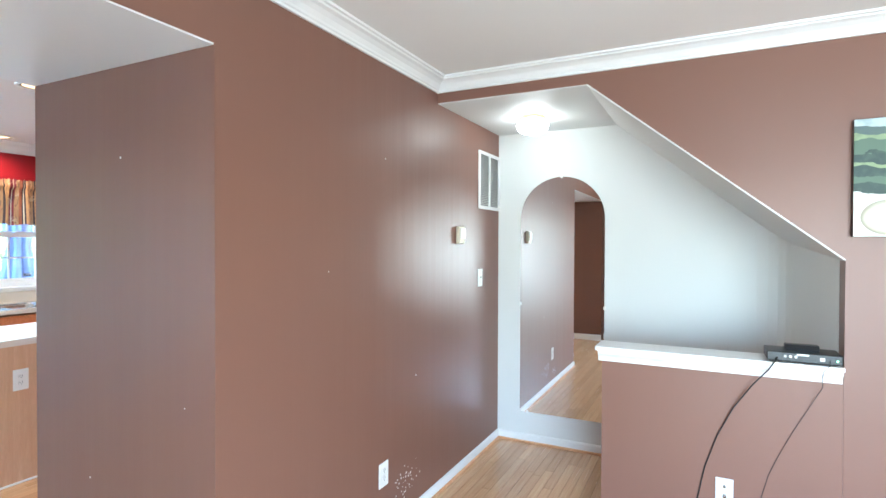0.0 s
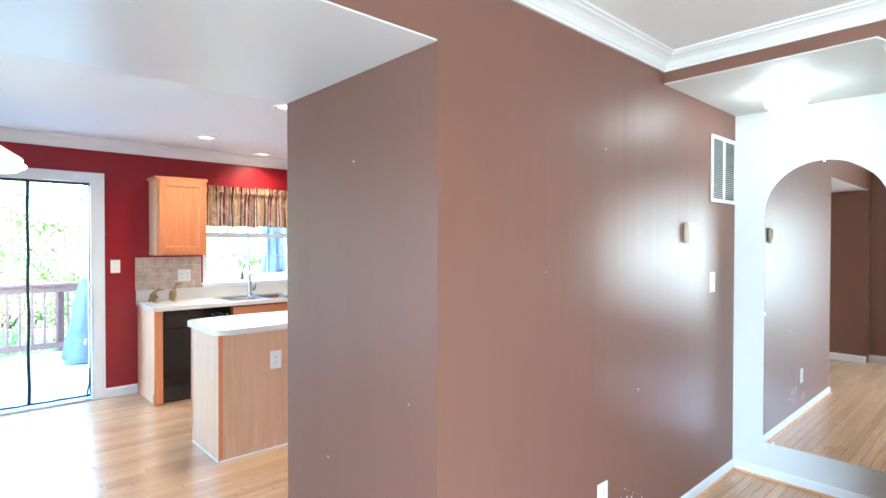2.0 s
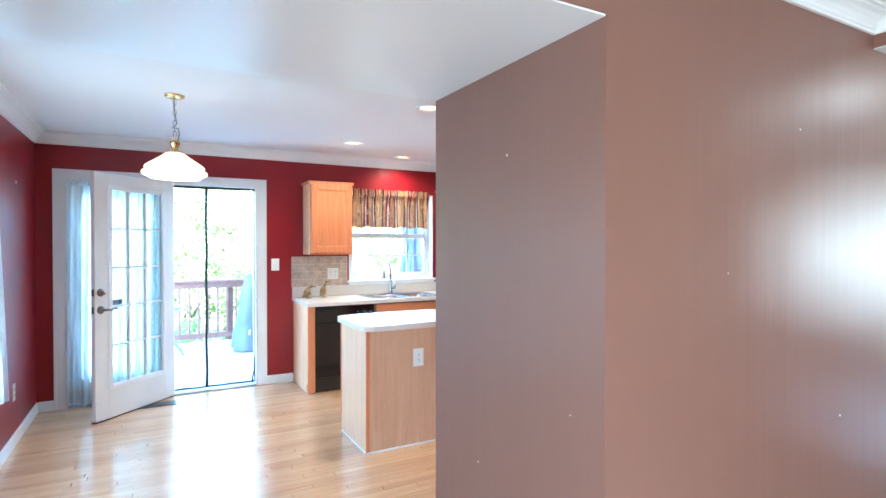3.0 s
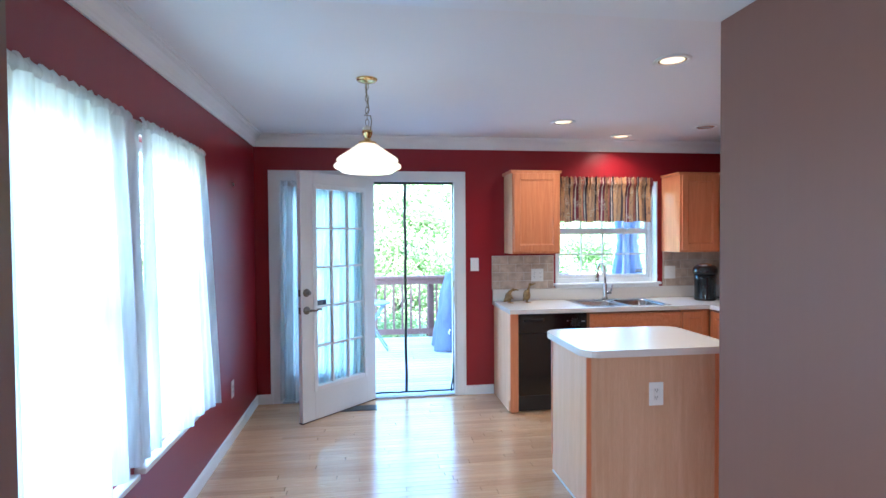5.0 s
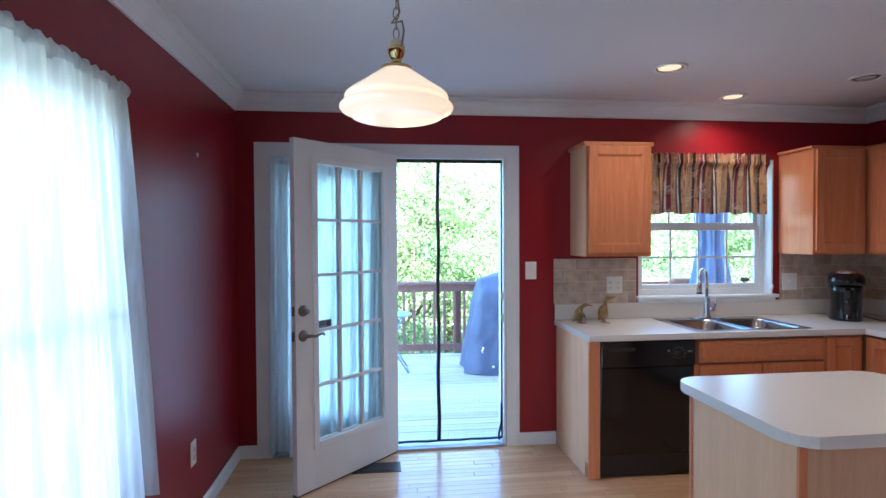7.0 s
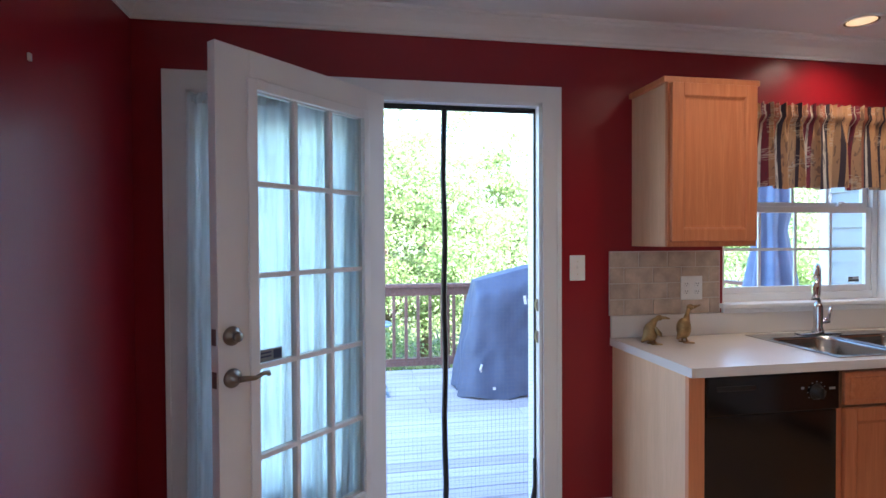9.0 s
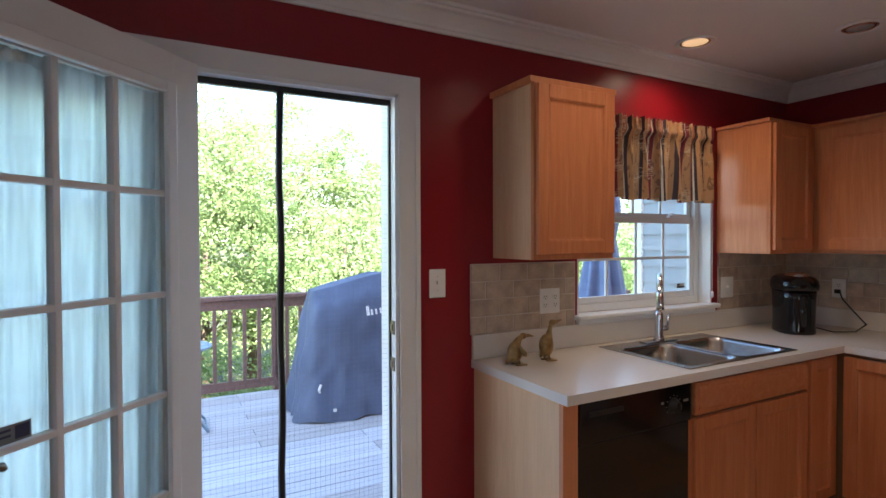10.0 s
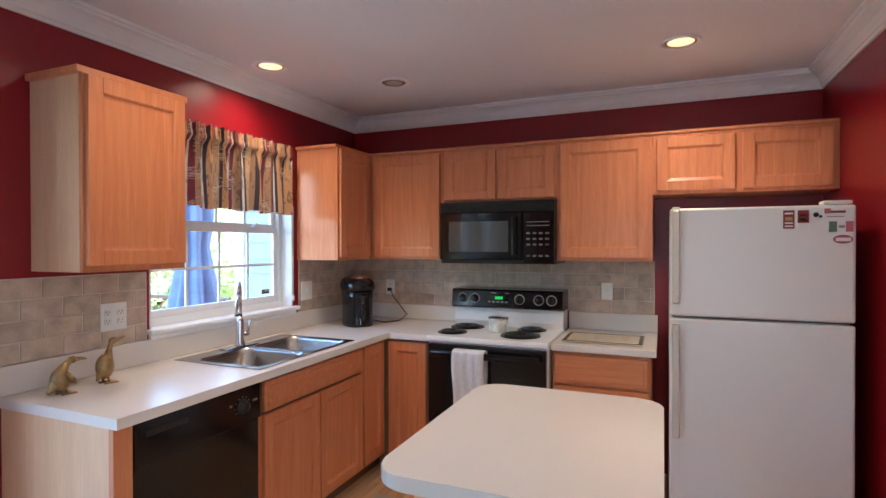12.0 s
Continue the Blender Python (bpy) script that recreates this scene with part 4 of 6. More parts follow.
# island
isl = thing("kitchen_island", (-3.9, 1.77, 0), "pale wood island with an off-white rounded laminate top", "kitchen island")
IX0, IX1, IY0, IY1 = -4.215, -3.650, 1.405, 2.205
part(isl, "island_body", Shape().box(IX0, IY0, 0.0, IX1 - 0.012, IY1, 0.873, 0.002), PALE)
part(isl, "front_panel", Shape().box(IX1 - 0.011, IY0 + 0.028, 0.002, IX1 - 0.003, IY1 - 0.028, 0.872), ISLAND_FACE)
for b in ((IX1 - 0.012, IY0 - 0.002, 0.002, IX1, IY0 + 0.027, 0.873), (IX1 - 0.012, IY1 - 0.027, 0.002, IX1, IY1 + 0.002, 0.873), (IX0 - 0.004, IY0 - 0.006, 0.11, IX0 + 0.012, IY0 - 0.001, 0.873)):
    part(isl, "corner_strip", Shape().box(*b, 0.002), MAPLE)
part(isl, "base_trim", Shape().box(IX1 - 0.003, IY0 + 0.001, 0.001, IX1 + 0.006, IY1, 0.014, 0.003).box(IX0 + 0.02, IY0 - 0.008, 0.001, IX1 - 0.01, IY0 - 0.0005, 0.014, 0.003), TRIM)
pts = []
TX0, TX1, TY0, TY1, R = -4.325, -3.628, 1.382, 2.318, 0.095
for cx, cy, a0 in ((TX1 - R, TY1 - R, 0), (TX0 + R, TY1 - R, 90), (TX0 + R, TY0 + R, 180), (TX1 - R, TY0 + R, 270)):
    pts += [(cx + R * math.cos(radians(a0 + 15 * k)), cy + R * math.sin(radians(a0 + 15 * k))) for k in range(7)]
part(isl, "island_top", Shape().prism(pts, "z", 0.874, 0.914, 0.004), COUNTER)

# stove
st = thing("electric_stove", (-4.6, 3.55, 0), "white electric range with black oven door and coil burners", "stove")
X0, X1 = -4.980, -4.218
part(st, "stove_body", Shape().box(X0, 3.27, 0.02, X1, 3.90, 0.89, 0.003), ENAMEL)
s = Shape().box(X0 - 0.002, 3.225, 0.886, X1 + 0.002, 3.80, 0.922, 0.010).prism([(3.74, 0.915), (3.79, 0.915), (3.90, 0.915), (3.90, 1.05), (3.735, 1.05), (3.728, 0.96)], "x", X0, X1)
part(st, "cooktop", s, ENAMEL)
part(st, "oven_door", Shape().box(X0 + 0.012, 3.232, 0.305, X1 - 0.012, 3.27, 0.872, 0.006), BLACK)
part(st, "oven_window", Shape().box(X0 + 0.14, 3.2295, 0.45, X1 - 0.14, 3.233, 0.70, 0.001), DARKGLASS)
part(st, "oven_handle", Shape().box(X0 + 0.04, 3.175, 0.802, X1 - 0.04, 3.205, 0.842, 0.012, 3).box(X0 + 0.05, 3.20, 0.81, X0 + 0.08, 3.235, 0.834).box(X1 - 0.08, 3.20, 0.81, X1 - 0.05, 3.235, 0.834), BLACK)
part(st, "storage_drawer", Shape().box(X0 + 0.008, 3.238, 0.05, X1 - 0.008, 3.27, 0.295, 0.006).box(X0 + 0.008, 3.228, 0.255, X1 - 0.008, 3.24, 0.292, 0.005), ENAMEL)
part(st, "control_panel", Shape().prism([(3.715, 1.048), (3.685, 1.056), (3.678, 1.065), (3.69, 1.168), (3.70, 1.180), (3.89, 1.183), (3.90, 1.17), (3.90, 1.048)], "x", X0 - 0.004, X1 + 0.004), BLACK)
for kx in (-4.905, -4.815, -4.500, -4.370, -4.285):
    s = Shape().lathe([(0.036, 3.684), (0.035, 3.680), (0.029, 3.680), (0.029, 3.6835)], (kx, 0, 1.118), 24, "y", False)
    part(st, "dial_ring", s, INK)
    part(st, "knob", Shape().lathe([(0.026, 3.684), (0.024, 3.662), (0.022, 3.658), (0.001, 3.657)], (kx, 0, 1.118), 20, "y").box(kx - 0.004, 3.650, 1.096, kx + 0.004, 3.662, 1.14, 0.002), BLACK)
part(st, "clock_panel", Shape().box(-4.73, 3.6815, 1.085, -4.575, 3.6845, 1.150), DARKGLASS)
s = Shape()
for k in range(4):
    s.box(-4.668 + k * 0.014, 3.6795, 1.115, -4.659 + k * 0.014, 3.6812, 1.135)
tagged(part(st, "clock_digits", s, DIGITS), kind="stuff")
s = Shape()
for k in range(5):
    s.box(-4.72 + k * 0.03, 3.6795, 1.092, -4.70 + k * 0.03, 3.6812, 1.102)
s.box(-4.70, 3.6825, 1.155, -4.66, 3.684, 1.160).box(-4.60, 3.6825, 1.155, -4.57, 3.684, 1.160)
tagged(part(st, "panel_print", s, INK), kind="stuff")
for bx, by, br in ((-4.868, 3.395, 0.085), (-4.852, 3.640, 0.105), (-4.425, 3.415, 0.112), (-4.410, 3.660, 0.085)):
    part(st, "drip_pan", Shape().lathe([(br + 0.012, 0.9225), (br + 0.010, 0.927), (br, 0.926), (br * 0.8, 0.9225), (0.001, 0.9225)], (bx, by, 0), 32), BLACK)
    s = Shape()
    turns = 4
    s.tube([(bx + (0.018 + (br - 0.024) * k / (turns * 16)) * math.cos(k * math.pi / 8), by + (0.018 + (br - 0.024) * k / (turns * 16)) * math.sin(k * math.pi / 8), 0.933) for k in range(turns * 16 + 1)], 0.0055, 6)
    part(st, "burner_coil", s, BLACKMATT)

st.location.x -= 0.02

tw = thing("dish_towel", (-4.67, 3.19, 0.84), "white terry towel hung over the oven handle", "towel")


def towel(u, v):
    x = -4.775 + 0.195 * u + 0.006 * math.sin(v * 9) + 0.012 * (v - 0.3)
    L = 0.36 + 0.02 * u
    w = 0.006 * math.sin(u * 9 + 1) * v + 0.003 * math.sin(u * 23)
    if v < 0.32:
        return (x, 3.222 + w * 0.4, 0.846 - 0.25 * (0.32 - v) / 0.32)
    if v < 0.40:
        a = math.pi * (v - 0.32) / 0.08
        return (x, 3.190 + 0.032 * math.cos(a), 0.846 + 0.012 * math.sin(a))
    return (x, 3.157 - w * 1.5 - 0.01 * (v - 0.4), 0.846 - L * (v - 0.4) / 0.6)


ob = part(tw, "towel_cloth", Shape().grid(24, 40, towel), TOWEL)
th = ob.modifiers.new("thickness", "SOLIDIFY")
th.thickness, th.offset = 0.006, 0.0
tw.location.x -= 0.02

can = thing("tin_canister", (-4.62, 3.53, 0.923), "small white tin canister with silver rim", "canister")
s = Shape().lathe([(0.001, 0.925), (0.062, 0.925), (0.064, 0.93), (0.064, 1.005), (0.06, 1.005), (0.06, 0.935), (0.001, 0.935)], (-4.62, 3.53, 0), 28)
part(can, "tin_body", s, surface("printed_tin", (0.62, 0.63, 0.58), 0.35, vary=0.35, scale=22, fine=60, bump=0.0))
part(can, "tin_rim", Shape().lathe([(0.060, 1.004), (0.066, 1.004), (0.067, 1.016), (0.060, 1.017)], (-4.62, 3.53, 0), 28), CHROME)

# microwave
mw = thing("microwave", (-4.645, 3.73, 1.36), "black over-the-range microwave oven", "microwave")
part(mw, "microwave_body", Shape().box(-5.034, 3.555, 1.362, -4.257, 3.926, 1.772, 0.004), BLACKMATT)
part(mw, "microwave_door", Shape().box(-5.032, 3.528, 1.385, -4.462, 3.556, 1.700, 0.008), BLACK)
part(mw, "door_window", Shape().box(-4.965, 3.5255, 1.440, -4.555, 3.5295, 1.640, 0.001), GREYGLASS)
part(mw, "door_handle", Shape().box(-4.525, 3.495, 1.42, -4.495, 3.515, 1.67, 0.008).box(-4.52, 3.51, 1.43, -4.50, 3.53, 1.46).box(-4.52, 3.51, 1.63, -4.50, 3.53, 1.66), BLACK)
part(mw, "keypad_panel", Shape().box(-4.458, 3.530, 1.365, -4.259, 3.556, 1.700, 0.004), BLACK)
s = Shape()
for r in range(5):
    for q in range(4):
        if r != 1:
            s.box(-4.435 + 0.04 * q, 3.5285, 1.41 + 0.036 * r, -4.412 + 0.04 * q, 3.5302, 1.421 + 0.036 * r)
s.box(-4.435, 3.5285, 1.605, -4.29, 3.5302, 1.611).box(-4.435, 3.5285, 1.628, -4.29, 3.5302, 1.634)
tagged(part(mw, "key_marks", s, colour("key_grey", (0.09, 0.09, 0.09))), kind="stuff")
part(mw, "mw_display", Shape().box(-4.43, 3.5285, 1.655, -4.29, 3.5302, 1.685), DARKGLASS)
s = Shape().box(-5.032, 3.540, 1.704, -4.259, 3.556, 1.770)
for k in range(6):
    s.box(-5.02, 3.528, 1.710 + k * 0.010, -4.27, 3.542, 1.7155 + k * 0.010, 0.0015)
part(mw, "vent_grille", s, BLACKMATT)

# refrigerator
fr = thing("refrigerator", (-3.22, 3.4, 0), "white top-freezer refrigerator with paper magnets", "refrigerator")
RX0, RX1, RY = -3.603, -2.856, 3.028
part(fr, "fridge_body", Shape().box(RX0 + 0.004, RY + 0.075, 0.02, RX1 - 0.004, 3.86, 1.655, 0.006), APPLIANCE)
part(fr, "freezer_door", Shape().box(RX0, RY, 1.139, RX1, RY + 0.066, 1.660, 0.012, 3), APPLIANCE)
part(fr, "fridge_door", Shape().box(RX0, RY, 0.09, RX1, RY + 0.066, 1.129, 0.012, 3), APPLIANCE)
part(fr, "gasket", Shape().box(RX0 + 0.015, RY + 0.064, 0.10, RX1 - 0.015, RY + 0.078, 1.65), colour("gasket_grey", (0.25, 0.25, 0.25)))
HANDLE = surface("cream_handle", (0.60, 0.55, 0.47), 0.32, vary=0.04, bump=0.0)
part(fr, "freezer_handle", Shape().box(RX0 + 0.012, RY - 0.030, 1.20, RX0 + 0.046, RY - 0.004, 1.652, 0.009, 3).box(RX0 + 0.012, RY - 0.01, 1.63, RX0 + 0.046, RY + 0.04, 1.668, 0.004).box(RX0 + 0.014, RY - 0.008, 1.20, RX0 + 0.044, RY + 0.002, 1.25), HANDLE)
part(fr, "fridge_handle", Shape().box(RX0 + 0.012, RY - 0.030, 0.55, RX0 + 0.046, RY - 0.004, 1.10, 0.009, 3).box(RX0 + 0.014, RY - 0.008, 0.55, RX0 + 0.044, RY + 0.002, 0.60).box(RX0 + 0.014, RY - 0.008, 1.05, RX0 + 0.044, RY + 0.002, 1.10), HANDLE)
part(fr, "hinge_cover", Shape().box(RX1 - 0.12, RY + 0.01, 1.664, RX1 - 0.01, RY + 0.09, 1.680, 0.005), APPLIANCE)
part(fr, "kick_grille", Shape().box(RX0 + 0.01, RY + 0.03, 0.015, RX1 - 0.01, RY + 0.08, 0.085), BLACKMATT)
WINE, PALEP, ROSE, GREENP = colour("wine_print", (0.22, 0.03, 0.03)), colour("paper_white", (0.72, 0.70, 0.67)), colour("rose_print", (0.50, 0.12, 0.14)), colour("green_print", (0.10, 0.16, 0.11))
GOLDP = colour("gold_print", (0.42, 0.24, 0.07))


def magnet(x0, z0, x1, z1, mat, bars=(), label="printed paper magnet on the refrigerator"):
    m = thing("fridge_magnet", ((x0 + x1) / 2, RY, z0), label, "magnet", "fridge magnets")
    part(m, "magnet_sheet", Shape().box(x0, RY - 0.0035, z0, x1, RY - 0.0005, z1, 0.0008), mat)
    for a, b, c2, d, bm_ in bars:
        part(m, "magnet_print", Shape().box(x0 + a, RY - 0.0045, z0 + b, x0 + c2, RY - 0.0037, z0 + d), bm_)


magnet(-3.130, 1.557, -3.086, 1.640, WINE, [(0.006, 0.065, 0.038, 0.072, PALEP), (0.008, 0.036, 0.036, 0.052, GOLDP), (0.006, 0.022, 0.038, 0.028, PALEP), (0.006, 0.008, 0.038, 0.014, PALEP)], "dark red printed paper magnet")
magnet(-3.076, 1.560, -3.030, 1.640, PALEP, [(0.001, 0.022, 0.045, 0.079, WINE), (0.006, 0.052, 0.040, 0.060, ROSE), (0.008, 0.030, 0.038, 0.042, GOLDP)], "red and white printed paper magnet")
magnet(-2.975, 1.600, -2.895, 1.645, PALEP, [(0.0, 0.022, 0.024, 0.044, ROSE), (0.022, 0.024, 0.078, 0.034, WINE), (0.01, 0.006, 0.072, 0.010, INK)], "white paper magnet with a heart")
magnet(-2.958, 1.540, -2.868, 1.588, PALEP, [(0.001, 0.001, 0.030, 0.047, GREENP), (0.062, 0.001, 0.089, 0.047, ROSE), (0.036, 0.018, 0.058, 0.030, INK)], "green, white and red paper magnet")
m = thing("fridge_magnet", (-2.905, RY, 1.49), "oval red and white magnet", "magnet", "fridge magnets")
s = Shape().lathe([(0.001, RY - 0.004), (0.036, RY - 0.004), (0.037, RY - 0.0005)], (0, 0, 0), 28, "y")
ob = part(m, "magnet_sheet", s, ROSE, Matrix.LocRotScale((-2.905, 0, 1.508), None, (1, 1, 0.52)))
part(m, "magnet_print", Shape().box(-2.932, RY - 0.006, 1.500, -2.878, RY - 0.0047, 1.515).box(-2.93, RY - 0.003, 1.476, -2.88, RY - 0.001, 1.484), PALEP)
m = thing("fridge_magnet", (-3.0, RY, 1.61), "small dark round magnet", "magnet", "fridge magnets")
part(m, "magnet_disc", Shape().lathe([(0.001, RY - 0.008), (0.010, RY - 0.008), (0.011, RY - 0.001)], (-3.005, 0, 1.618), 14, "y").lathe([(0.001, RY - 0.006), (0.006, RY - 0.006), (0.006, RY - 0.001)], (-2.988, 0, 1.61), 12, "y"), BLACKMATT)

# ---- lamps ----
for cx, cy, on in CANS:
    c = thing("recessed_light", (cx, cy, CEIL), "recessed ceiling light with a white trim ring" + ("" if on else ", unlit"), "ceiling light", "recessed lights")
    part(c, "trim_ring", Shape().lathe([(0.076, CEIL - 0.001), (0.098, CEIL - 0.001), (0.099, CEIL - 0.006), (0.092, CEIL - 0.011), (0.078, CEIL - 0.009), (0.074, CEIL - 0.004), (0.074, CEIL - 0.001)], (cx, cy, 0), 32, "z", False), TRIM)
    part(c, "inner_baffle", Shape().lathe([(0.0742, CEIL - 0.0040), (0.073, CEIL - 0.0046), (0.064, CEIL - 0.0036), (0.064, CEIL - 0.0030)], (cx, cy, 0), 28, "z", False), TOEKICK)
    part(c, "lamp_face", Shape().lathe([(0.066, CEIL - 0.0025), (0.05, CEIL - 0.005), (0.001, CEIL - 0.007)], (cx, cy, 0), 28), BULB if on else OFFBULB)
    if not on:
        part(c, "baffle_ring", Shape().lathe([(0.055, CEIL - 0.006), (0.06, CEIL - 0.012), (0.066, CEIL - 0.006)], (cx, cy, 0), 28, "z", False), CHROME)

PX, PY = -4.10, 0.214
pd = thing("pendant_lamp", (PX, PY, CEIL), "brass chain pendant with a lit stepped opal glass shade", "pendant lamp")
part(pd, "canopy", Shape().lathe([(0.001, CEIL - 0.022), (0.03, CEIL - 0.022), (0.055, CEIL - 0.016), (0.062, CEIL - 0.010), (0.064, CEIL - 0.001)], (PX, PY, 0), 28), BRASS)
s = Shape()
z, k = CEIL - 0.025, 0
while z > 2.225:
    a = [(0.010 * math.cos(t * math.pi / 6), 0.022 * math.sin(t * math.pi / 6)) for t in range(12)]
    s.tube([(PX + (u if k % 2 else 0), PY + (0 if k % 2 else u), z - 0.02 + w) for u, w in a], 0.0022, 5, True)
    z -= 0.036
    k += 1
part(pd, "chain", s, CHAIN)
part(pd, "cord", Shape().tube([(PX, PY, CEIL - 0.02), (PX + 0.008, PY - 0.006, 2.42), (PX - 0.006, PY + 0.006, 2.36), (PX + 0.012, PY + 0.012, 2.31), (PX - 0.022, PY - 0.016, 2.285), (PX + 0.024, PY + 0.02, 2.275), (PX + 0.028, PY + 0.026, 2.24), (PX + 0.024, PY + 0.02, 2.20), (PX + 0.016, PY + 0.012, 2.18)], 0.0035, 6), CHAIN)
part(pd, "brass_neck", Shape().lathe([(0.006, 2.222), (0.020, 2.216), (0.029, 2.200), (0.030, 2.190)], (PX, PY, 0), 24), IVORY)
part(pd, "brass_cup", Shape().lathe([(0.031, 2.190), (0.032, 2.180), (0.026, 2.160), (0.018, 2.146), (0.020, 2.138), (0.026, 2.130), (0.052, 2.122), (0.056, 2.114), (0.055, 2.106)], (PX, PY, 0), 24), BRASS)
part(pd, "shade", Shape().lathe([(0.050, 2.114), (0.060, 2.106), (0.120, 2.064), (0.168, 2.032), (0.181, 2.021), (0.185, 2.010), (0.180, 2.000), (0.176, 1.996), (0.190, 1.992), (0.200, 1.983), (0.202, 1.973), (0.195, 1.963), (0.176, 1.955), (0.164, 1.950), (0.160, 1.943), (0.150, 1.939), (0.10, 1.936), (0.02, 1.935), (0.001, 1.935)], (PX, PY, 0), 40), SHADE)

al = thing("alcove_ceiling_light", (-0.83, 3.44, 2.346), "flush opal dome light with a brass rim, lit", "ceiling light")
part(al, "brass_rim", Shape().lathe([(0.085, 2.345), (0.088, 2.330), (0.080, 2.322), (0.001, 2.322)], (-0.83, 3.44, 0), 28), BRASS)
part(al, "dome", Shape().lathe([(0.078, 2.322), (0.098, 2.312), (0.106, 2.290), (0.098, 2.262), (0.072, 2.240), (0.035, 2.230), (0.001, 2.228)], (-0.83, 3.44, 0), 32), DOME)
al.location.z += 0.016


# ---- plates, switches, outlets ----
def plate(x, y, z, way, kind, w=0.075, h=0.118, label=None):
    """way: degrees; 0 faces -y, 90 faces +x, 180 faces +y."""
    m = pose(x, y, z, 0, 0, way)
    nm = "light_switch" if kind == "switch" else "wall_outlet"
    p = thing(nm, (x, y, z), label or ("white wall switch plate" if kind == "switch" else "white wall outlet plate"), "switch" if kind == "switch" else "outlet")
    part(p, "cover_plate", Shape().box(-w / 2, -0.006, -h / 2, w / 2, -0.0005, h / 2, 0.003), PLASTIC, m)
    s = Shape()
    if kind == "switch":
        part(p, "toggle", Shape().box(-0.006, -0.018, -0.004, 0.006, -0.005, 0.012, 0.002), PLASTIC, m)
        for zz in (0.032, -0.032):
            part(p, "screw", Shape().lathe([(0.001, -0.0075), (0.003, -0.0072), (0.003, -0.005)], (0, 0, zz), 8, "y"), IVORY, m)
    else:
        for o in ([-w / 4, w / 4] if w > 0.1 else [0]):
            for zz in (0.02, -0.02):
                part(p, "receptacle", Shape().box(o - 0.015, -0.009, zz - 0.014, o + 0.015, -0.005, zz + 0.014, 0.004), PLASTIC, m)
                s.box(o - 0.0075, -0.0095, zz - 0.001, o - 0.0055, -0.0085, zz + 0.008).box(o + 0.0045, -0.0095, zz - 0.001, o + 0.007, -0.0085, zz + 0.008).box(o - 0.0025, -0.0095, zz - 0.010, o + 0.0025, -0.0085, zz - 0.006)
        tagged(part(p, "slots", s, SLOT, m), kind="stuff")
    return p


plate(BACK, 1.232, 1.276, 90, "switch", 0.082, 0.128)
plate(BACK + 0.012, 1.862, 1.163, 90, "outlet", 0.125, 0.125)
plate(BACK + 0.012, 3.272, 1.168, 90, "switch", 0.122, 0.13)
plate(-3.979, STOVE - 0.012, 1.172, 0, "switch", 0.072, 0.115)
plate(-5.620, STOVE - 0.012, 1.156, 0, "outlet", 0.078, 0.118)
plate(IX1 - 0.003, 1.815, 0.655, 90, "outlet", 0.086, 0.132)
plate(-5.08, SIDE, 0.396, 180, "outlet", 0.078, 0.13)
plate(-1.25, 2.283, 0.350, 90, "outlet", 0.085, 0.125)
plate(-1.25, 3.550, 1.275, 90, "switch", 0.08, 0.125)
plate(0.850, LIV, 0.335, 0, "outlet", 0.075, 0.118)
cp = thing("cable_plate", (0.296, LIV, 0.32), "white cable wall plate with a coaxial socket", "wall plate")
part(cp, "cover_plate", Shape().box(0.258, LIV - 0.006, 0.287, 0.334, LIV - 0.0005, 0.407, 0.003), PLASTIC)
part(cp, "coax_socket", Shape().lathe([(0.006, LIV - 0.006), (0.006, LIV - 0.018), (0.001, LIV - 0.02)], (0.296, 0, 0.370), 10, "y").lathe([(0.008, LIV - 0.006), (0.008, LIV - 0.022), (0.001, LIV - 0.024)], (0.296, 0, 0.325), 10, "y"), STEEL)
th = thing("thermostat", (-1.25, 3.22, 1.55), "beige plastic thermostat on the brown wall", "thermostat")
part(th, "thermostat_body", Shape().box(-1.249, 3.140, 1.520, -1.222, 3.230, 1.632, 0.006), IVORY)
part(th, "thermostat_cover", Shape().box(-1.223, 3.150, 1.552, -1.212, 3.220, 1.622, 0.004), PLASTIC)
vt = thing("return_air_grille", (-1.25, 3.74, 1.97), "white louvred return air grille", "vent")
s = Shape().box(-1.249, 3.512, 1.772, -1.236, 3.534, 2.188, 0.003).box(-1.249, 3.902, 1.772, -1.236, 3.924, 2.188, 0.003).box(-1.249, 3.534, 1.772, -1.236, 3.902, 1.794).box(-1.249, 3.534, 2.166, -1.236, 3.902, 2.188).box(-1.249, 3.711, 1.794, -1.237, 3.725, 2.166)
part(vt, "grille_frame", s, TRIM)
s = Shape()
for k in range(30):
    z = 1.797 + k * 0.0124
    s.prism([(-1.248, z), (-1.238, z - 0.006), (-1.238, z - 0.0045), (-1.248, z + 0.0015)], "y", 3.534, 3.711).prism([(-1.248, z), (-1.238, z - 0.006), (-1.238, z - 0.0045), (-1.248, z + 0.0015)], "y", 3.725, 3.902)
part(vt, "louvres", s, PLASTIC)
part(vt, "dark_duct", Shape().box(-1.2495, 3.532, 1.792, -1.2485, 3.904, 2.168), colour("duct_grey", (0.08, 0.08, 0.08)))

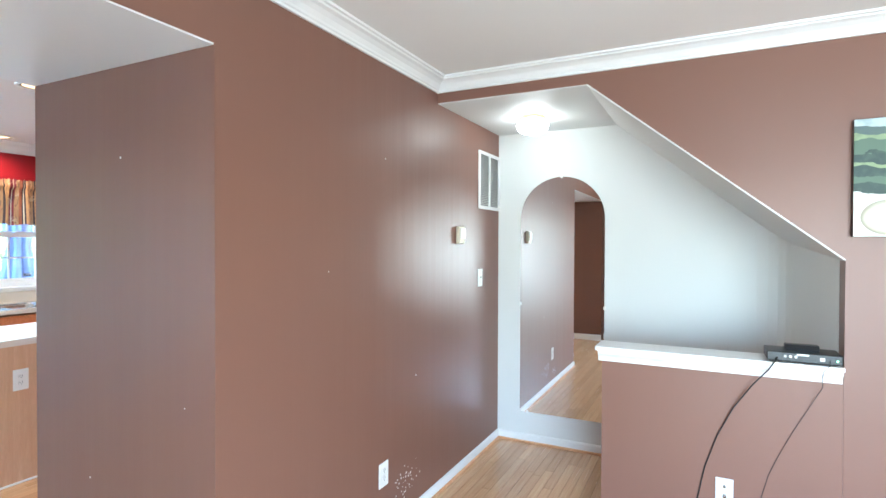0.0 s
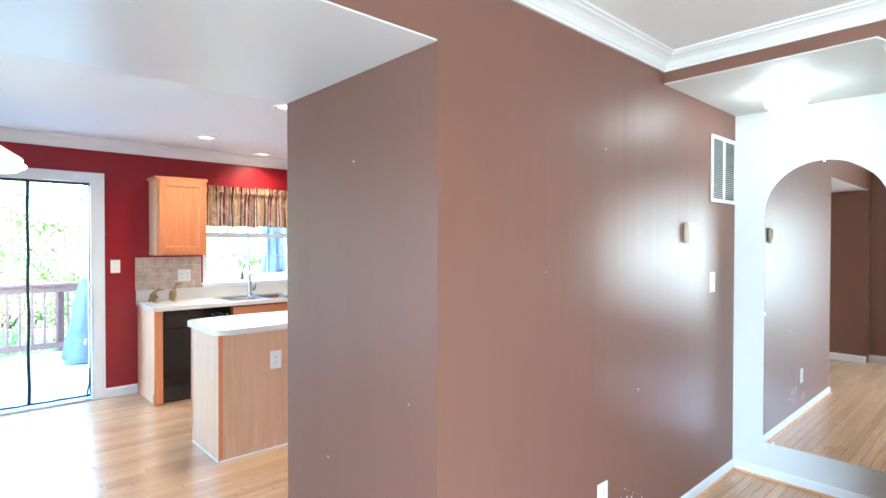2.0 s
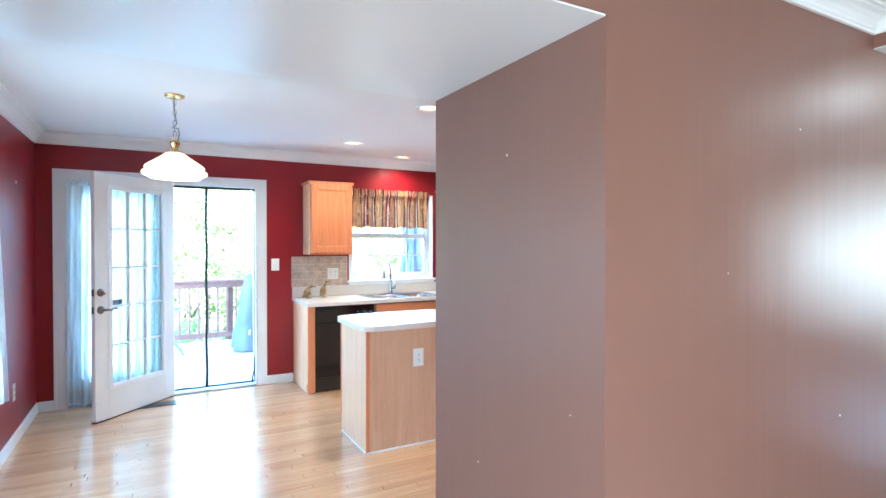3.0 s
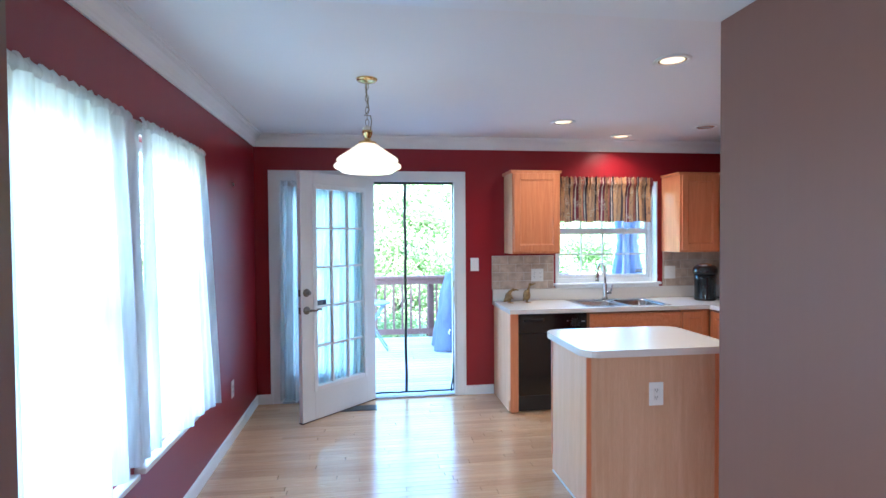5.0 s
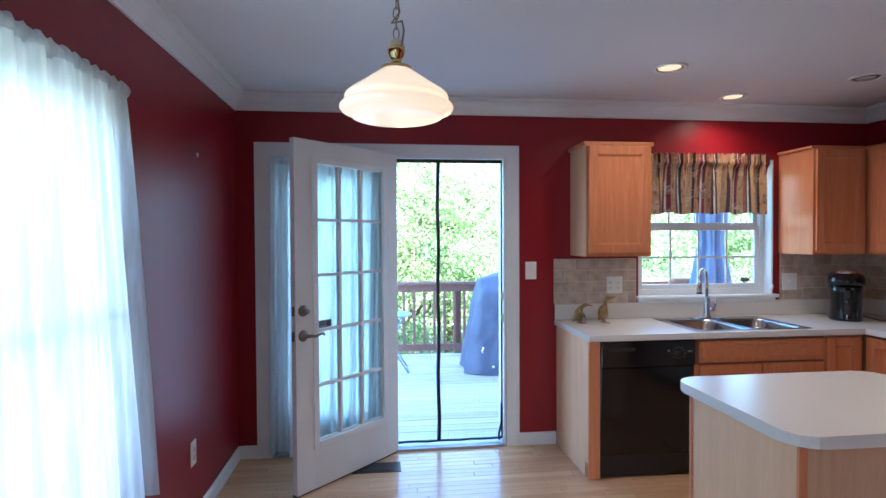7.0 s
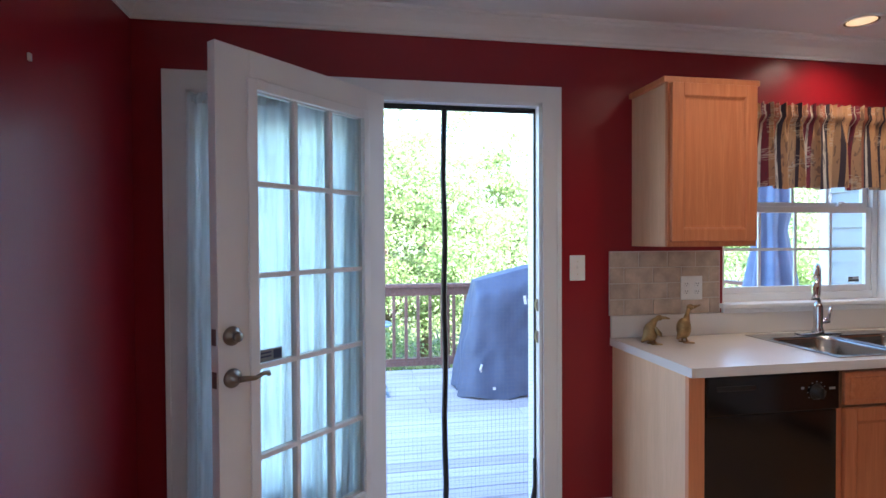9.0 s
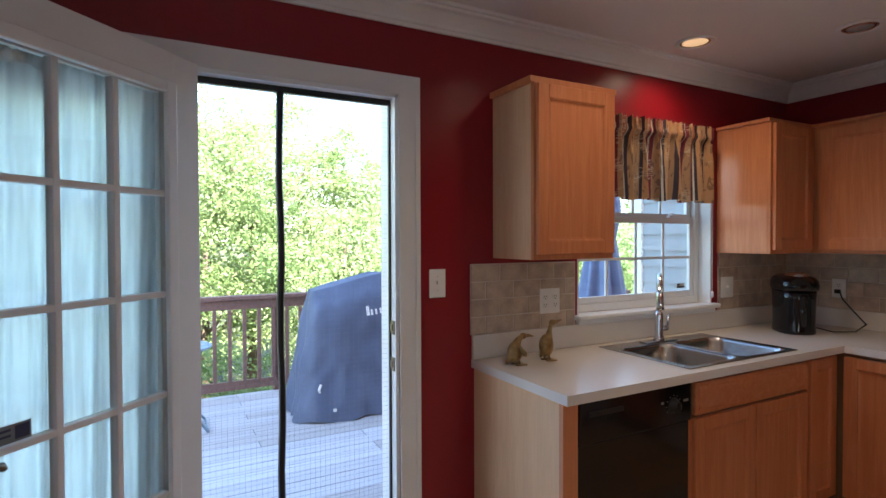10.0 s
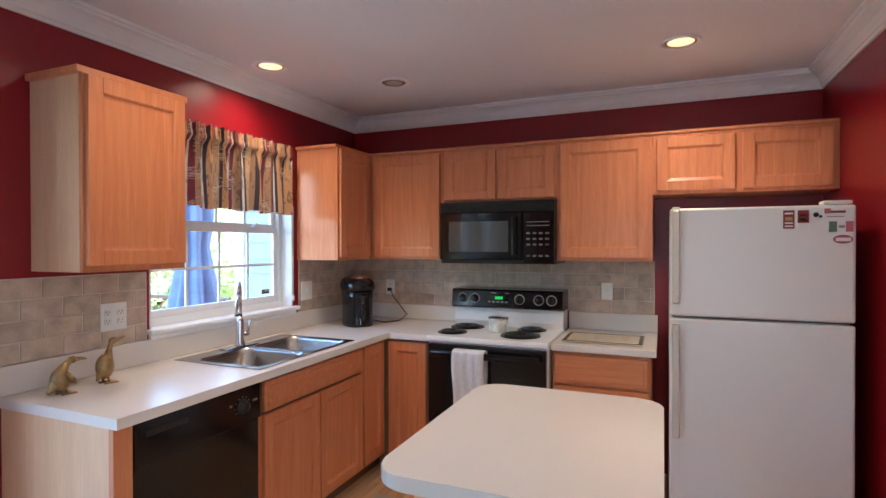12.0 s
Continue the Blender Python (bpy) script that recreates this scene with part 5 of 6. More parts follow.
# arched mirror in the alcove
mr = thing("arched_mirror", (-0.745, STOVE, 0.234), "frameless arched wall mirror held by clips", "mirror")
mc, mrad, msp = -0.754, 0.313, 1.704
pts = [(mc - mrad, 0.234), (mc + mrad, 0.234)] + [(mc + mrad * math.cos(radians(a)), msp + mrad * math.sin(radians(a))) for a in range(0, 181, 6)]
part(mr, "mirror_glass", Shape().prism(pts, "y", STOVE - 0.006, STOVE - 0.0005), MIRROR)
s = Shape()
for x, z in ((mc, msp + mrad), (mc - mrad, 1.06), (mc + mrad, 1.06), (mc - mrad + 0.06, 0.234)):
    s.box(x - 0.008, STOVE - 0.011, z - 0.012, x + 0.008, STOVE - 0.0005, z + 0.012, 0.003)
part(mr, "mirror_clips", s, PLASTIC)

# cable box, remote, cables
CAP_SHIFT = Vector((-0.025, 0, 0.009))
cb = thing("cable_box", (0.62, 2.93, 0.983), "black cable box on the half wall cap", "cable box")
part(cb, "box_case", Shape().box(0.485, 2.835, 0.990, 0.768, 2.99, 1.032, 0.004), BLACKMATT)
part(cb, "box_feet", Shape().box(0.495, 2.86, 0.983, 0.515, 2.97, 0.991).box(0.735, 2.86, 0.983, 0.755, 2.97, 0.991), SLOT)
s = Shape()
for x in (0.555, 0.575, 0.595):
    s.lathe([(0.006, 2.835), (0.006, 2.829), (0.001, 2.828)], (x, 0, 1.014), 10, "y")
s.box(0.685, 2.833, 1.003, 0.703, 2.8352, 1.018).box(0.60, 2.834, 1.02, 0.645, 2.8352, 1.027)
part(cb, "sockets", s, PLASTIC)
part(cb, "status_led", Shape().box(0.745, 2.8335, 1.006, 0.750, 2.8352, 1.010), LED)
cb.location += CAP_SHIFT
rm = thing("remote_control", (0.62, 2.9, 1.032), "black remote control on the cable box", "remote control")
part(rm, "remote_body", Shape().prism([(2.875, 1.0325), (2.93, 1.0325), (2.935, 1.045), (2.925, 1.060), (2.885, 1.060), (2.872, 1.045)], "x", 0.56, 0.69, 0.003), BLACKMATT)
rm.location += CAP_SHIFT
w = thing("coax_cable", (0.53, 2.83, 1.0), "thick black coaxial cable running down the half wall", "cable")
part(w, "cable_line", Shape().tube([(0.525, 2.834, 1.005), (0.515, 2.815, 0.99), (0.49, 2.812, 0.95), (0.425, 2.84, 0.86), (0.352, 2.862, 0.74), (0.288, 2.870, 0.60), (0.236, 2.8725, 0.44), (0.205, 2.8735, 0.28), (0.19, 2.862, 0.10), (0.20, 2.85, 0.02)], 0.0031, 8), BLACKMATT)
w.location += CAP_SHIFT
w = thing("power_cord", (0.72, 2.83, 1.0), "thin black power cord hanging from the cable box", "cable")
part(w, "cord_line", Shape().tube([(0.722, 2.834, 1.008), (0.718, 2.816, 0.99), (0.695, 2.81, 0.965), (0.690, 2.815, 0.93), (0.695, 2.83, 0.89), (0.668, 2.862, 0.82), (0.635, 2.870, 0.75), (0.59, 2.8745, 0.66), (0.54, 2.875, 0.55), (0.50, 2.875, 0.45), (0.47, 2.875, 0.33), (0.455, 2.862, 0.18), (0.46, 2.85, 0.02)], 0.0015, 6), BLACKMATT)
w.location += CAP_SHIFT


# painting on the living room wall
def hills():
    M = Mat("landscape_canvas")
    g = M.node("ShaderNodeNewGeometry")
    sp = M.node("ShaderNodeSeparateXYZ")
    M.link(g.outputs["Position"], sp.inputs[0])
    n = M.noise(7, 3, (1, 1, 2))
    a = M.node("ShaderNodeMath")
    a.operation = "MULTIPLY_ADD"
    M.link(n, a.inputs[0])
    a.inputs[1].default_value = 0.10
    M.link(sp.outputs["Z"], a.inputs[2])
    mr_ = M.node("ShaderNodeMapRange", From_Min=1.558 + 0.05, From_Max=2.06 + 0.05)
    M.link(a.outputs[0], mr_.inputs[0])
    deep, mid, pale, skyc, white = rgb("3f4f4b"), rgb("5f7363"), rgb("8fa07c"), rgb("b9c9cf"), rgb("dcdcd6")
    col = M.ramp(mr_.outputs[0], [(0.0, white), (0.34, deep), (0.44, mid), (0.50, deep), (0.58, pale), (0.62, deep), (0.72, mid), (0.80, pale), (0.84, rgb("5a6a6a")), (0.92, skyc)], True)
    sp2 = M.noise(30, 3)
    col = M.mix(M.ramp(sp2, [(0.45, (0, 0, 0)), (0.7, (0.35,) * 3)]), col, mid)
    M.link(col, M.b.inputs["Base Color"])
    M.set(Roughness=0.6)
    M.bump(M.noise(400, 2), 0.2, 0.001)
    return M.m


pc = thing("canvas_picture", (1.08, LIV, 1.56), "unframed landscape canvas of green hills with a pale lower part", "picture")
part(pc, "canvas", Shape().box(0.770, LIV - 0.036, 1.558, 1.39, LIV - 0.001, 2.060, 0.004), [hills(), colour("canvas_edge", (0.05, 0.025, 0.02))])
for f in pc.children[0].data.polygons:
    f.material_index = 0 if f.normal.y < -0.5 else 1
s = Shape().box(0.772, LIV - 0.0385, 1.560, 1.388, LIV - 0.0365, 1.715)
part(pc, "pale_field", s, PALEP)
s = Shape().lathe([(0.075, LIV - 0.041), (0.100, LIV - 0.041), (0.100, LIV - 0.0388), (0.075, LIV - 0.0388), (0.075, LIV - 0.041)], (0, 0, 0), 32, "y", False)
part(pc, "painted_ring", s, colour("ring_tan", (0.55, 0.52, 0.42)), Matrix.LocRotScale((0.895, 0, 1.64), None, (1, 1, 0.75)))

# ---- things on the worktops ----
km = thing("coffee_maker", (-5.65, 3.47, 0.914), "black single-serve pod coffee maker with silver lid ring", "coffee maker")
kx, ky = -5.65, 3.47
rot = radians(-38)


def turned(p, k=1.0):
    return (kx + k * (p[0] * math.cos(rot) - p[1] * math.sin(rot)), ky + k * (p[0] * math.sin(rot) + p[1] * math.cos(rot)))


def loft(levels, n=40):
    """Rounded-box rings about the machine's middle: (height, width scale, shift forward)."""
    s = Shape()
    rings = []
    for z, k, sh in levels:
        ring = []
        for i in range(n):
            a = 2 * math.pi * i / n
            c, d = math.cos(a), math.sin(a)
            r = (abs(c / 0.128) ** 2.8 + abs(d / 0.096) ** 2.8) ** (-1 / 3.2)
            ring.append(s.bm.verts.new((*turned((c * r * k + sh, d * r * k)), z)))
        rings.append(ring)
    for a, b in zip(rings, rings[1:]):
        for i in range(n):
            f = s.bm.faces.new((a[i], a[(i + 1) % n], b[(i + 1) % n], b[i]))
            f.smooth = True
    s.bm.faces.new(rings[0]), s.bm.faces.new(rings[-1])
    return s


part(km, "machine_body", loft([(0.915, 0.74, 0), (0.922, 0.78, 0), (0.935, 0.76, 0), (1.00, 0.75, 0), (1.12, 0.77, 0), (1.166, 0.80, 0)]), BLACK)
part(km, "machine_head", loft([(1.167, 0.80, 0.002), (1.174, 0.85, 0.004), (1.200, 0.87, 0.004), (1.226, 0.83, 0.0), (1.243, 0.74, -0.006), (1.254, 0.60, -0.010), (1.260, 0.38, -0.010), (1.262, 0.15, -0.010)]), BLACK)
hx, hy = turned((0.035, 0))
part(km, "lid_ring", Shape().lathe([(0.050, 1.240), (0.066, 1.238), (0.068, 1.250), (0.060, 1.264), (0.046, 1.270), (0.042, 1.262)], (hx, hy, 0), 28, "z", False), CHROME)
part(km, "front_panel", loft([(0.935, 0.28, 0.078), (1.15, 0.30, 0.082)], 24), DARKGLASS)
part(km, "power_cord", Shape().tube([(-5.575, 3.53, 0.95), (-5.50, 3.60, 0.925), (-5.44, 3.72, 0.925), (-5.43, 3.82, 0.96), (-5.52, 3.88, 1.02), (-5.59, 3.895, 1.09), (-5.612, 3.905, 1.135)], 0.004, 6).box(-5.635, 3.885, 1.125, -5.605, 3.909, 1.150, 0.004), BLACKMATT)


def duck(name, x, y, tall, label):
    d = thing(name, (x, y, 0.914), label, "figurine", "brass duck figurines")
    z = 0.914
    s = Shape()
    if tall:
        s.ball((x, y, z + 0.070), 0.030, 0.036, 0.052)
        s.tube([(x, y - 0.035, z + 0.018), (x, y - 0.012, z + 0.05), (x, y + 0.012, z + 0.10), (x, y + 0.020, z + 0.14), (x, y + 0.028, z + 0.165)], [0.004, 0.022, 0.021, 0.010, 0.009], 12)
        s.ball((x, y + 0.036, z + 0.172), 0.013, 0.018, 0.014)
        s.tube([(x, y + 0.048, z + 0.172), (x, y + 0.066, z + 0.175), (x, y + 0.088, z + 0.181)], [0.009, 0.007, 0.004], 8)
    else:
        s.ball((x, y - 0.008, z + 0.058), 0.034, 0.034, 0.046)
        s.tube([(x, y - 0.055, z + 0.012), (x, y - 0.030, z + 0.035), (x, y - 0.005, z + 0.085), (x, y + 0.012, z + 0.112), (x, y + 0.030, z + 0.124)], [0.004, 0.020, 0.024, 0.014, 0.011], 12)
        s.ball((x, y + 0.038, z + 0.126), 0.013, 0.018, 0.014)
        s.tube([(x, y + 0.050, z + 0.126), (x, y + 0.070, z + 0.125), (x, y + 0.092, z + 0.120)], [0.009, 0.007, 0.004], 8)
        s.tube([(x + 0.030, y + 0.0, z + 0.085), (x + 0.042, y + 0.014, z + 0.055), (x + 0.034, y + 0.030, z + 0.040)], [0.006, 0.012, 0.003], 8)
    part(d, "duck_body", s, DUCKMETAL)
    f = Shape()
    for o in (-0.018, 0.018):
        f.tube([(x + o, y, z + 0.03), (x + o, y + 0.005, z + 0.006)], 0.005, 6)
        f.prism([(x + o - 0.006, y - 0.012), (x + o + 0.006, y - 0.012), (x + o + 0.018, y + 0.034), (x + o, y + 0.040), (x + o - 0.018, y + 0.034)], "z", z + 0.0005, z + 0.006)
    part(d, "duck_feet", f, DUCKMETAL)


duck("duck_figurine", -5.765, 1.530, False, "aged brass duck figurine leaning forward on the counter")
duck("duck_figurine", -5.770, 1.702, True, "aged brass duck figurine standing tall on the counter")

tr = thing("glass_cutting_board", (-3.96, 3.52, 0.914), "cream glass cutting board with dark border and floral print", "cutting board")
part(tr, "board_plate", Shape().box(-4.185, 3.350, 0.918, -3.735, 3.685, 0.925, 0.003), colour("cream_print", (0.58, 0.50, 0.36), 0.2))
part(tr, "board_border", Shape().box(-4.182, 3.353, 0.9255, -3.738, 3.375, 0.9265).box(-4.182, 3.660, 0.9255, -3.738, 3.682, 0.9265).box(-4.182, 3.375, 0.9255, -4.160, 3.660, 0.9265).box(-3.760, 3.375, 0.9255, -3.738, 3.660, 0.9265), colour("olive_border", (0.10, 0.07, 0.035), 0.2))
s = Shape()
rnd = random.Random(4)
for fx, fy in ((-4.10, 3.60), (-3.98, 3.52), (-3.84, 3.50), (-3.90, 3.60), (-4.07, 3.44), (-3.82, 3.60)):
    for k in range(6):
        s.lathe([(0.001, 0.9265), (rnd.uniform(0.006, 0.013), 0.9262)], (fx + rnd.uniform(-0.025, 0.025), fy + rnd.uniform(-0.02, 0.02), 0), 8)
tagged(part(tr, "flower_print", s, colour("flower_print", (0.25, 0.10, 0.06), 0.3)), kind="stuff")
part(tr, "board_feet", Shape().box(-4.17, 3.37, 0.9142, -4.15, 3.39, 0.918).box(-3.77, 3.37, 0.9142, -3.75, 3.39, 0.918).box(-4.17, 3.65, 0.9142, -4.15, 3.67, 0.918).box(-3.77, 3.65, 0.9142, -3.75, 3.67, 0.918), SLOT)

rg = thing("kitchen_mat", (-4.9, 2.6, 0), "small beige kitchen mat on the floor by the sink", "mat")
part(rg, "mat_pad", Shape().box(-5.20, 2.20, 0.002, -4.75, 2.95, 0.012, 0.005), surface("mat_weave", (0.42, 0.35, 0.28), 0.95, vary=0.15, fine=300, bump=0.6))

vg = thing("floor_register", (-5.68, 0.10, 0), "black louvred floor register", "vent")
rm_ = pose(-5.69, 0.11, 0, 0, 0, 0)
s = Shape().box(-0.075, -0.16, 0.0005, 0.075, 0.16, 0.004, 0.0015)
part(vg, "register_frame", s, BLACKMATT, rm_)
s = Shape()
for k in range(14):
    s.box(-0.055, -0.14 + k * 0.0205, 0.004, 0.055, -0.128 + k * 0.0205, 0.0065)
part(vg, "register_slats", s, BLACKMATT, rm_)
hk = thing("wall_hook", (-5.20, SIDE, 1.97), "tiny white hook on the red wall", "hook")
part(hk, "hook_body", Shape().box(-5.207, SIDE + 0.0005, 1.958, -5.193, SIDE + 0.010, 1.982, 0.003), PLASTIC)

# chipped paint on the brown wall near the floor
ch = Shape()
rnd = random.Random(11)
for k in range(90):
    y, z = (rnd.gauss(2.50, 0.05), abs(rnd.gauss(0.22, 0.05))) if k < 55 else ((rnd.gauss(2.20, 0.06), abs(rnd.gauss(0.16, 0.02))) if k < 75 else (1.262 + abs(rnd.gauss(0, 0.004)), rnd.choice((0.12, 0.30, 0.52, 0.14)) + rnd.gauss(0, 0.02)))
    r = rnd.uniform(0.001, 0.0045)
    ch.box(-1.2499, y - r, z - r * rnd.uniform(0.6, 1.8), -1.2490, y + r, z + r)
for x, z, r in ((-1.75, 1.84, 0.004), (-1.95, 0.60, 0.003), (-1.40, 0.95, 0.002)):
    ch.box(x - r, 1.2592, z - r, x + r, 1.2601, z + r)
for y, z, r in ((2.62, 0.78, 0.004), (2.30, 1.95, 0.003), (1.85, 1.40, 0.002)):
    ch.box(-1.2501, y - r, z - r, -1.2490, y + r, z + r)
tagged(solid("paint_chips", ch, PALEP), "pale chips in the brown paint near the floor", "paint chips", kind="stuff")

# ---- outside: deck, rail, grill, table, umbrella, neighbour's wall ----
DZ = -0.12
dk = structure("deck_frame", Shape().box(-9.66, -3.2, DZ - 0.30, -6.12, 4.74, DZ - 0.04), RAILWOOD, label="deck framing under the boards")
boards = {}
rnd = random.Random(21)
x = -9.66
while x < -6.17:
    y = -3.2
    while y < 4.70:
        L = min(rnd.choice((1.6, 2.4, 3.2)), 4.74 - y)
        key = round(L, 2)
        if key not in boards:
            boards[key] = Shape().box(0, 0, 0, 0.138, L - 0.004, 0.036, 0.004, 1).mesh("deck_board", DECK)
        b = new("deck_board", boards[key])
        b.parent = dk
        b.location = (x, y, DZ - 0.036)
        y += L
    x += 0.1445

rl = thing("deck_railing", (-9.6, 0.8, DZ), "reddish brown stained wooden deck railing", "railing")
part(rl, "top_rail", Shape().box(-9.68, -3.2, 0.865, -9.54, 4.72, 0.905, 0.005).box(-9.63, -3.2, 0.765, -9.59, 4.72, 0.862, 0.003), RAILWOOD)
part(rl, "bottom_rail", Shape().box(-9.63, -3.2, -0.06, -9.59, 4.72, 0.03, 0.003), RAILWOOD)
for y in (-2.4, -0.6, 1.22, 3.0, 4.68):
    part(rl, "rail_post", Shape().box(-9.72, y - 0.045, DZ - 0.2, -9.632, y + 0.045, 0.864, 0.004), RAILWOOD)
bal = Shape().box(-0.018, -0.018, 0, 0.018, 0.018, 0.735, 0.003, 1).mesh("baluster", RAILWOOD)
for k in range(55):
    part(rl, "baluster", bal, None, pose(-9.572, -3.1 + k * 0.142, 0.03))
for nm, yy in (("deck_railing", 4.70),):
    r2 = thing(nm, (-8.8, yy, DZ), "reddish brown wooden side railing of the deck", "railing")
    part(r2, "top_rail", Shape().box(-9.54, yy - 0.07, 0.865, -8.05, yy + 0.03, 0.905, 0.005), RAILWOOD)
    part(r2, "bottom_rail", Shape().box(-9.54, yy - 0.02, -0.06, -8.05, yy + 0.02, 0.03), RAILWOOD)
    for k in range(10):
        part(r2, "baluster", bal, None, pose(-9.45 + k * 0.145, yy - 0.035, 0.03))

gl = thing("covered_grill", (-8.55, 1.75, DZ), "barbecue grill under a slate blue cloth cover", "grill")


def cover(u, v):
    """Cloth over a grill with a raised hood: tilted top, hood, shelf level, flared hem."""
    a = 2 * math.pi * u
    c, s_ = math.cos(a), math.sin(a)
    sq = 1 / (abs(c) ** 5 + abs(s_) ** 5) ** 0.2
    rings = ((0.0, 1.0, 1.72, 0.36, -8.80, 0.15), (0.16, 0.86, 1.72, 0.385, -8.74, 0.26), (0.30, 0.70, 1.71, 0.42, -8.72, 0.29), (0.5, 0.45, 1.71, 0.455, -8.71, 0.30), (1.0, DZ + 0.012, 1.73, 0.575, -8.68, 0.35))
    for p, q in zip(rings, rings[1:]):
        if v <= q[0]:
            break
    k = (v - p[0]) / (q[0] - p[0])
    z, cy, hy, cx, hx = (m + (n - m) * k for m, n in zip(p[1:], q[1:]))
    yy, xx = cy + c * sq * hy, cx + s_ * sq * hx
    z += 0.15 * min(1, max(0, (yy - 1.36) / 0.62)) * max(0, 1 - v * 2)
    f = 0.022 * math.sin(a * 7 + 1.3) * v + 0.016 * math.sin(a * 13 + 4 * v) * v + 0.034 * noise.noise(Vector((xx * 3, yy * 3 + z, z * 2))) + 0.020 * noise.noise(Vector((xx * 8, yy * 8 - z * 5, z * 4)))
    return (xx + s_ * f, yy + c * f, z + 0.010 * math.sin(a * 9) * v)


s = Shape()
s.grid(120, 26, cover)


def lid(u, v):
    p = cover(u, 0.0)
    q = (-8.80, 1.72)
    k = 1 - v
    return (q[0] + (p[0] - q[0]) * k, q[1] + (p[1] - q[1]) * k, p[2] * k + (1.09 + 0.02 * math.sin(6.28 * u)) * v + 0.008 * math.sin(9 * u * 6.28) * v * k)


s.grid(120, 5, lid)
part(gl, "cover_cloth", s, COVER)


def cover_bar(k, wd, hh):
    """A printed letter-sized bar on the front of the cover."""
    def bar(u, v):
        y = 1.80 + k * 0.048 + wd * u
        p = cover(0.25 - (y - 1.71) / 0.42 * 0.125, 0.27 - hh * v)
        return (p[0] + 0.006, p[1], p[2])
    return Shape().grid(4, 4, bar)


for k, (wd, hh) in enumerate(((0.034, 0.06), (0.022, 0.035), (0.022, 0.035), (0.022, 0.035), (0.022, 0.035))):
    part(gl, "cover_print", cover_bar(k, wd, hh), PALEP)
part(gl, "cover_tie", Shape().tube([(-8.40, 1.34, 0.14), (-8.385, 1.33, 0.17), (-8.40, 1.35, 0.21)], 0.012, 6), PALEP)
part(gl, "cover_tag", Shape().box(-8.335, 1.44, -0.02, -8.318, 1.465, 0.005), PALEP)

tb = thing("bistro_table", (-8.75, 0.28, DZ), "round pale blue metal bistro table with folding legs", "table")
TBL = surface("pale_blue_metal", (0.28, 0.38, 0.46), 0.35, vary=0.06, bump=0.0)
part(tb, "table_top", Shape().lathe([(0.001, 0.565), (0.27, 0.565), (0.29, 0.572), (0.293, 0.585), (0.285, 0.592), (0.001, 0.592)], (-8.75, 0.215, 0), 36), TBL)
s = Shape()
for o in (-0.16, 0.16):
    s.tube([(-8.75 + o, 0.02, 0.565), (-8.75 + o, 0.46, DZ + 0.01)], 0.011, 8).tube([(-8.75 + o * 0.9, 0.42, 0.565), (-8.75 + o * 0.9, -0.02, DZ + 0.01)], 0.011, 8)
s.tube([(-8.91, 0.46, DZ + 0.012), (-8.59, 0.46, DZ + 0.012)], 0.009, 6).tube([(-8.91, -0.02, DZ + 0.012), (-8.59, -0.02, DZ + 0.012)], 0.009, 6)
part(tb, "folding_legs", s, TBL)

um = thing("patio_umbrella", (-7.18, 3.44, DZ), "closed royal blue canvas patio umbrella on the deck", "umbrella")
part(um, "umbrella_pole", Shape().tube([(-7.18, 3.44, DZ + 0.05), (-7.18, 3.44, 2.45)], 0.02, 10).lathe([(0.22, DZ + 0.001), (0.22, DZ + 0.05), (0.05, DZ + 0.08), (0.03, DZ + 0.2)], (-7.18, 3.44, 0), 24), PLASTIC)


def canopy(u, v):
    a = 2 * math.pi * u
    r = 0.045 + 0.24 * v if v < 0.4 else (0.141 - 0.30 * (v - 0.4) if v < 0.535 else 0.10 + 0.27 * (v - 0.535))
    r *= 1 + 0.16 * math.sin(a * 8)
    return (-7.18 + r * math.cos(a), 3.44 + r * math.sin(a), 2.38 - 1.7 * v + 0.03 * math.sin(a * 8) * v)


part(um, "umbrella_canopy", Shape().grid(80, 24, canopy), UMBRELLA)

nb = thing("neighbour_house_wing", (-7.1, 5.4, -3), "pale grey vinyl-sided wing of the neighbouring house", "house")
part(nb, "core_wall", Shape().box(-8.0, 4.80, -3, -6.11, 6.6, 4.6), SIDING)
s = Shape()
for k in range(44):
    z = -2.9 + k * 0.17
    s.prism([(4.799, z + 0.17), (4.775, z + 0.002), (4.775, z), (4.799, z)], "x", -7.93, -6.12)
tagged(part(nb, "siding_courses", s, SIDING), kind="stuff")
part(nb, "corner_board", Shape().box(-8.03, 4.755, -3, -7.93, 4.80, 4.6, 0.003).box(-8.03, 4.80, -3, -8.0, 4.88, 4.6), TRIM)

# ground and woods
gs = Shape()
gs.grid(60, 60, lambda u, v: (-600 + 1200 * u ** 1, -600 + 1200 * v, -3.0 + (0.0 if abs(-600 + 1200 * u) < 40 else 2.0 * noise.noise(Vector((u * 6, v * 6, 0.3))))))
structure("ground", gs, GROUND, label="wooded ground below the deck")


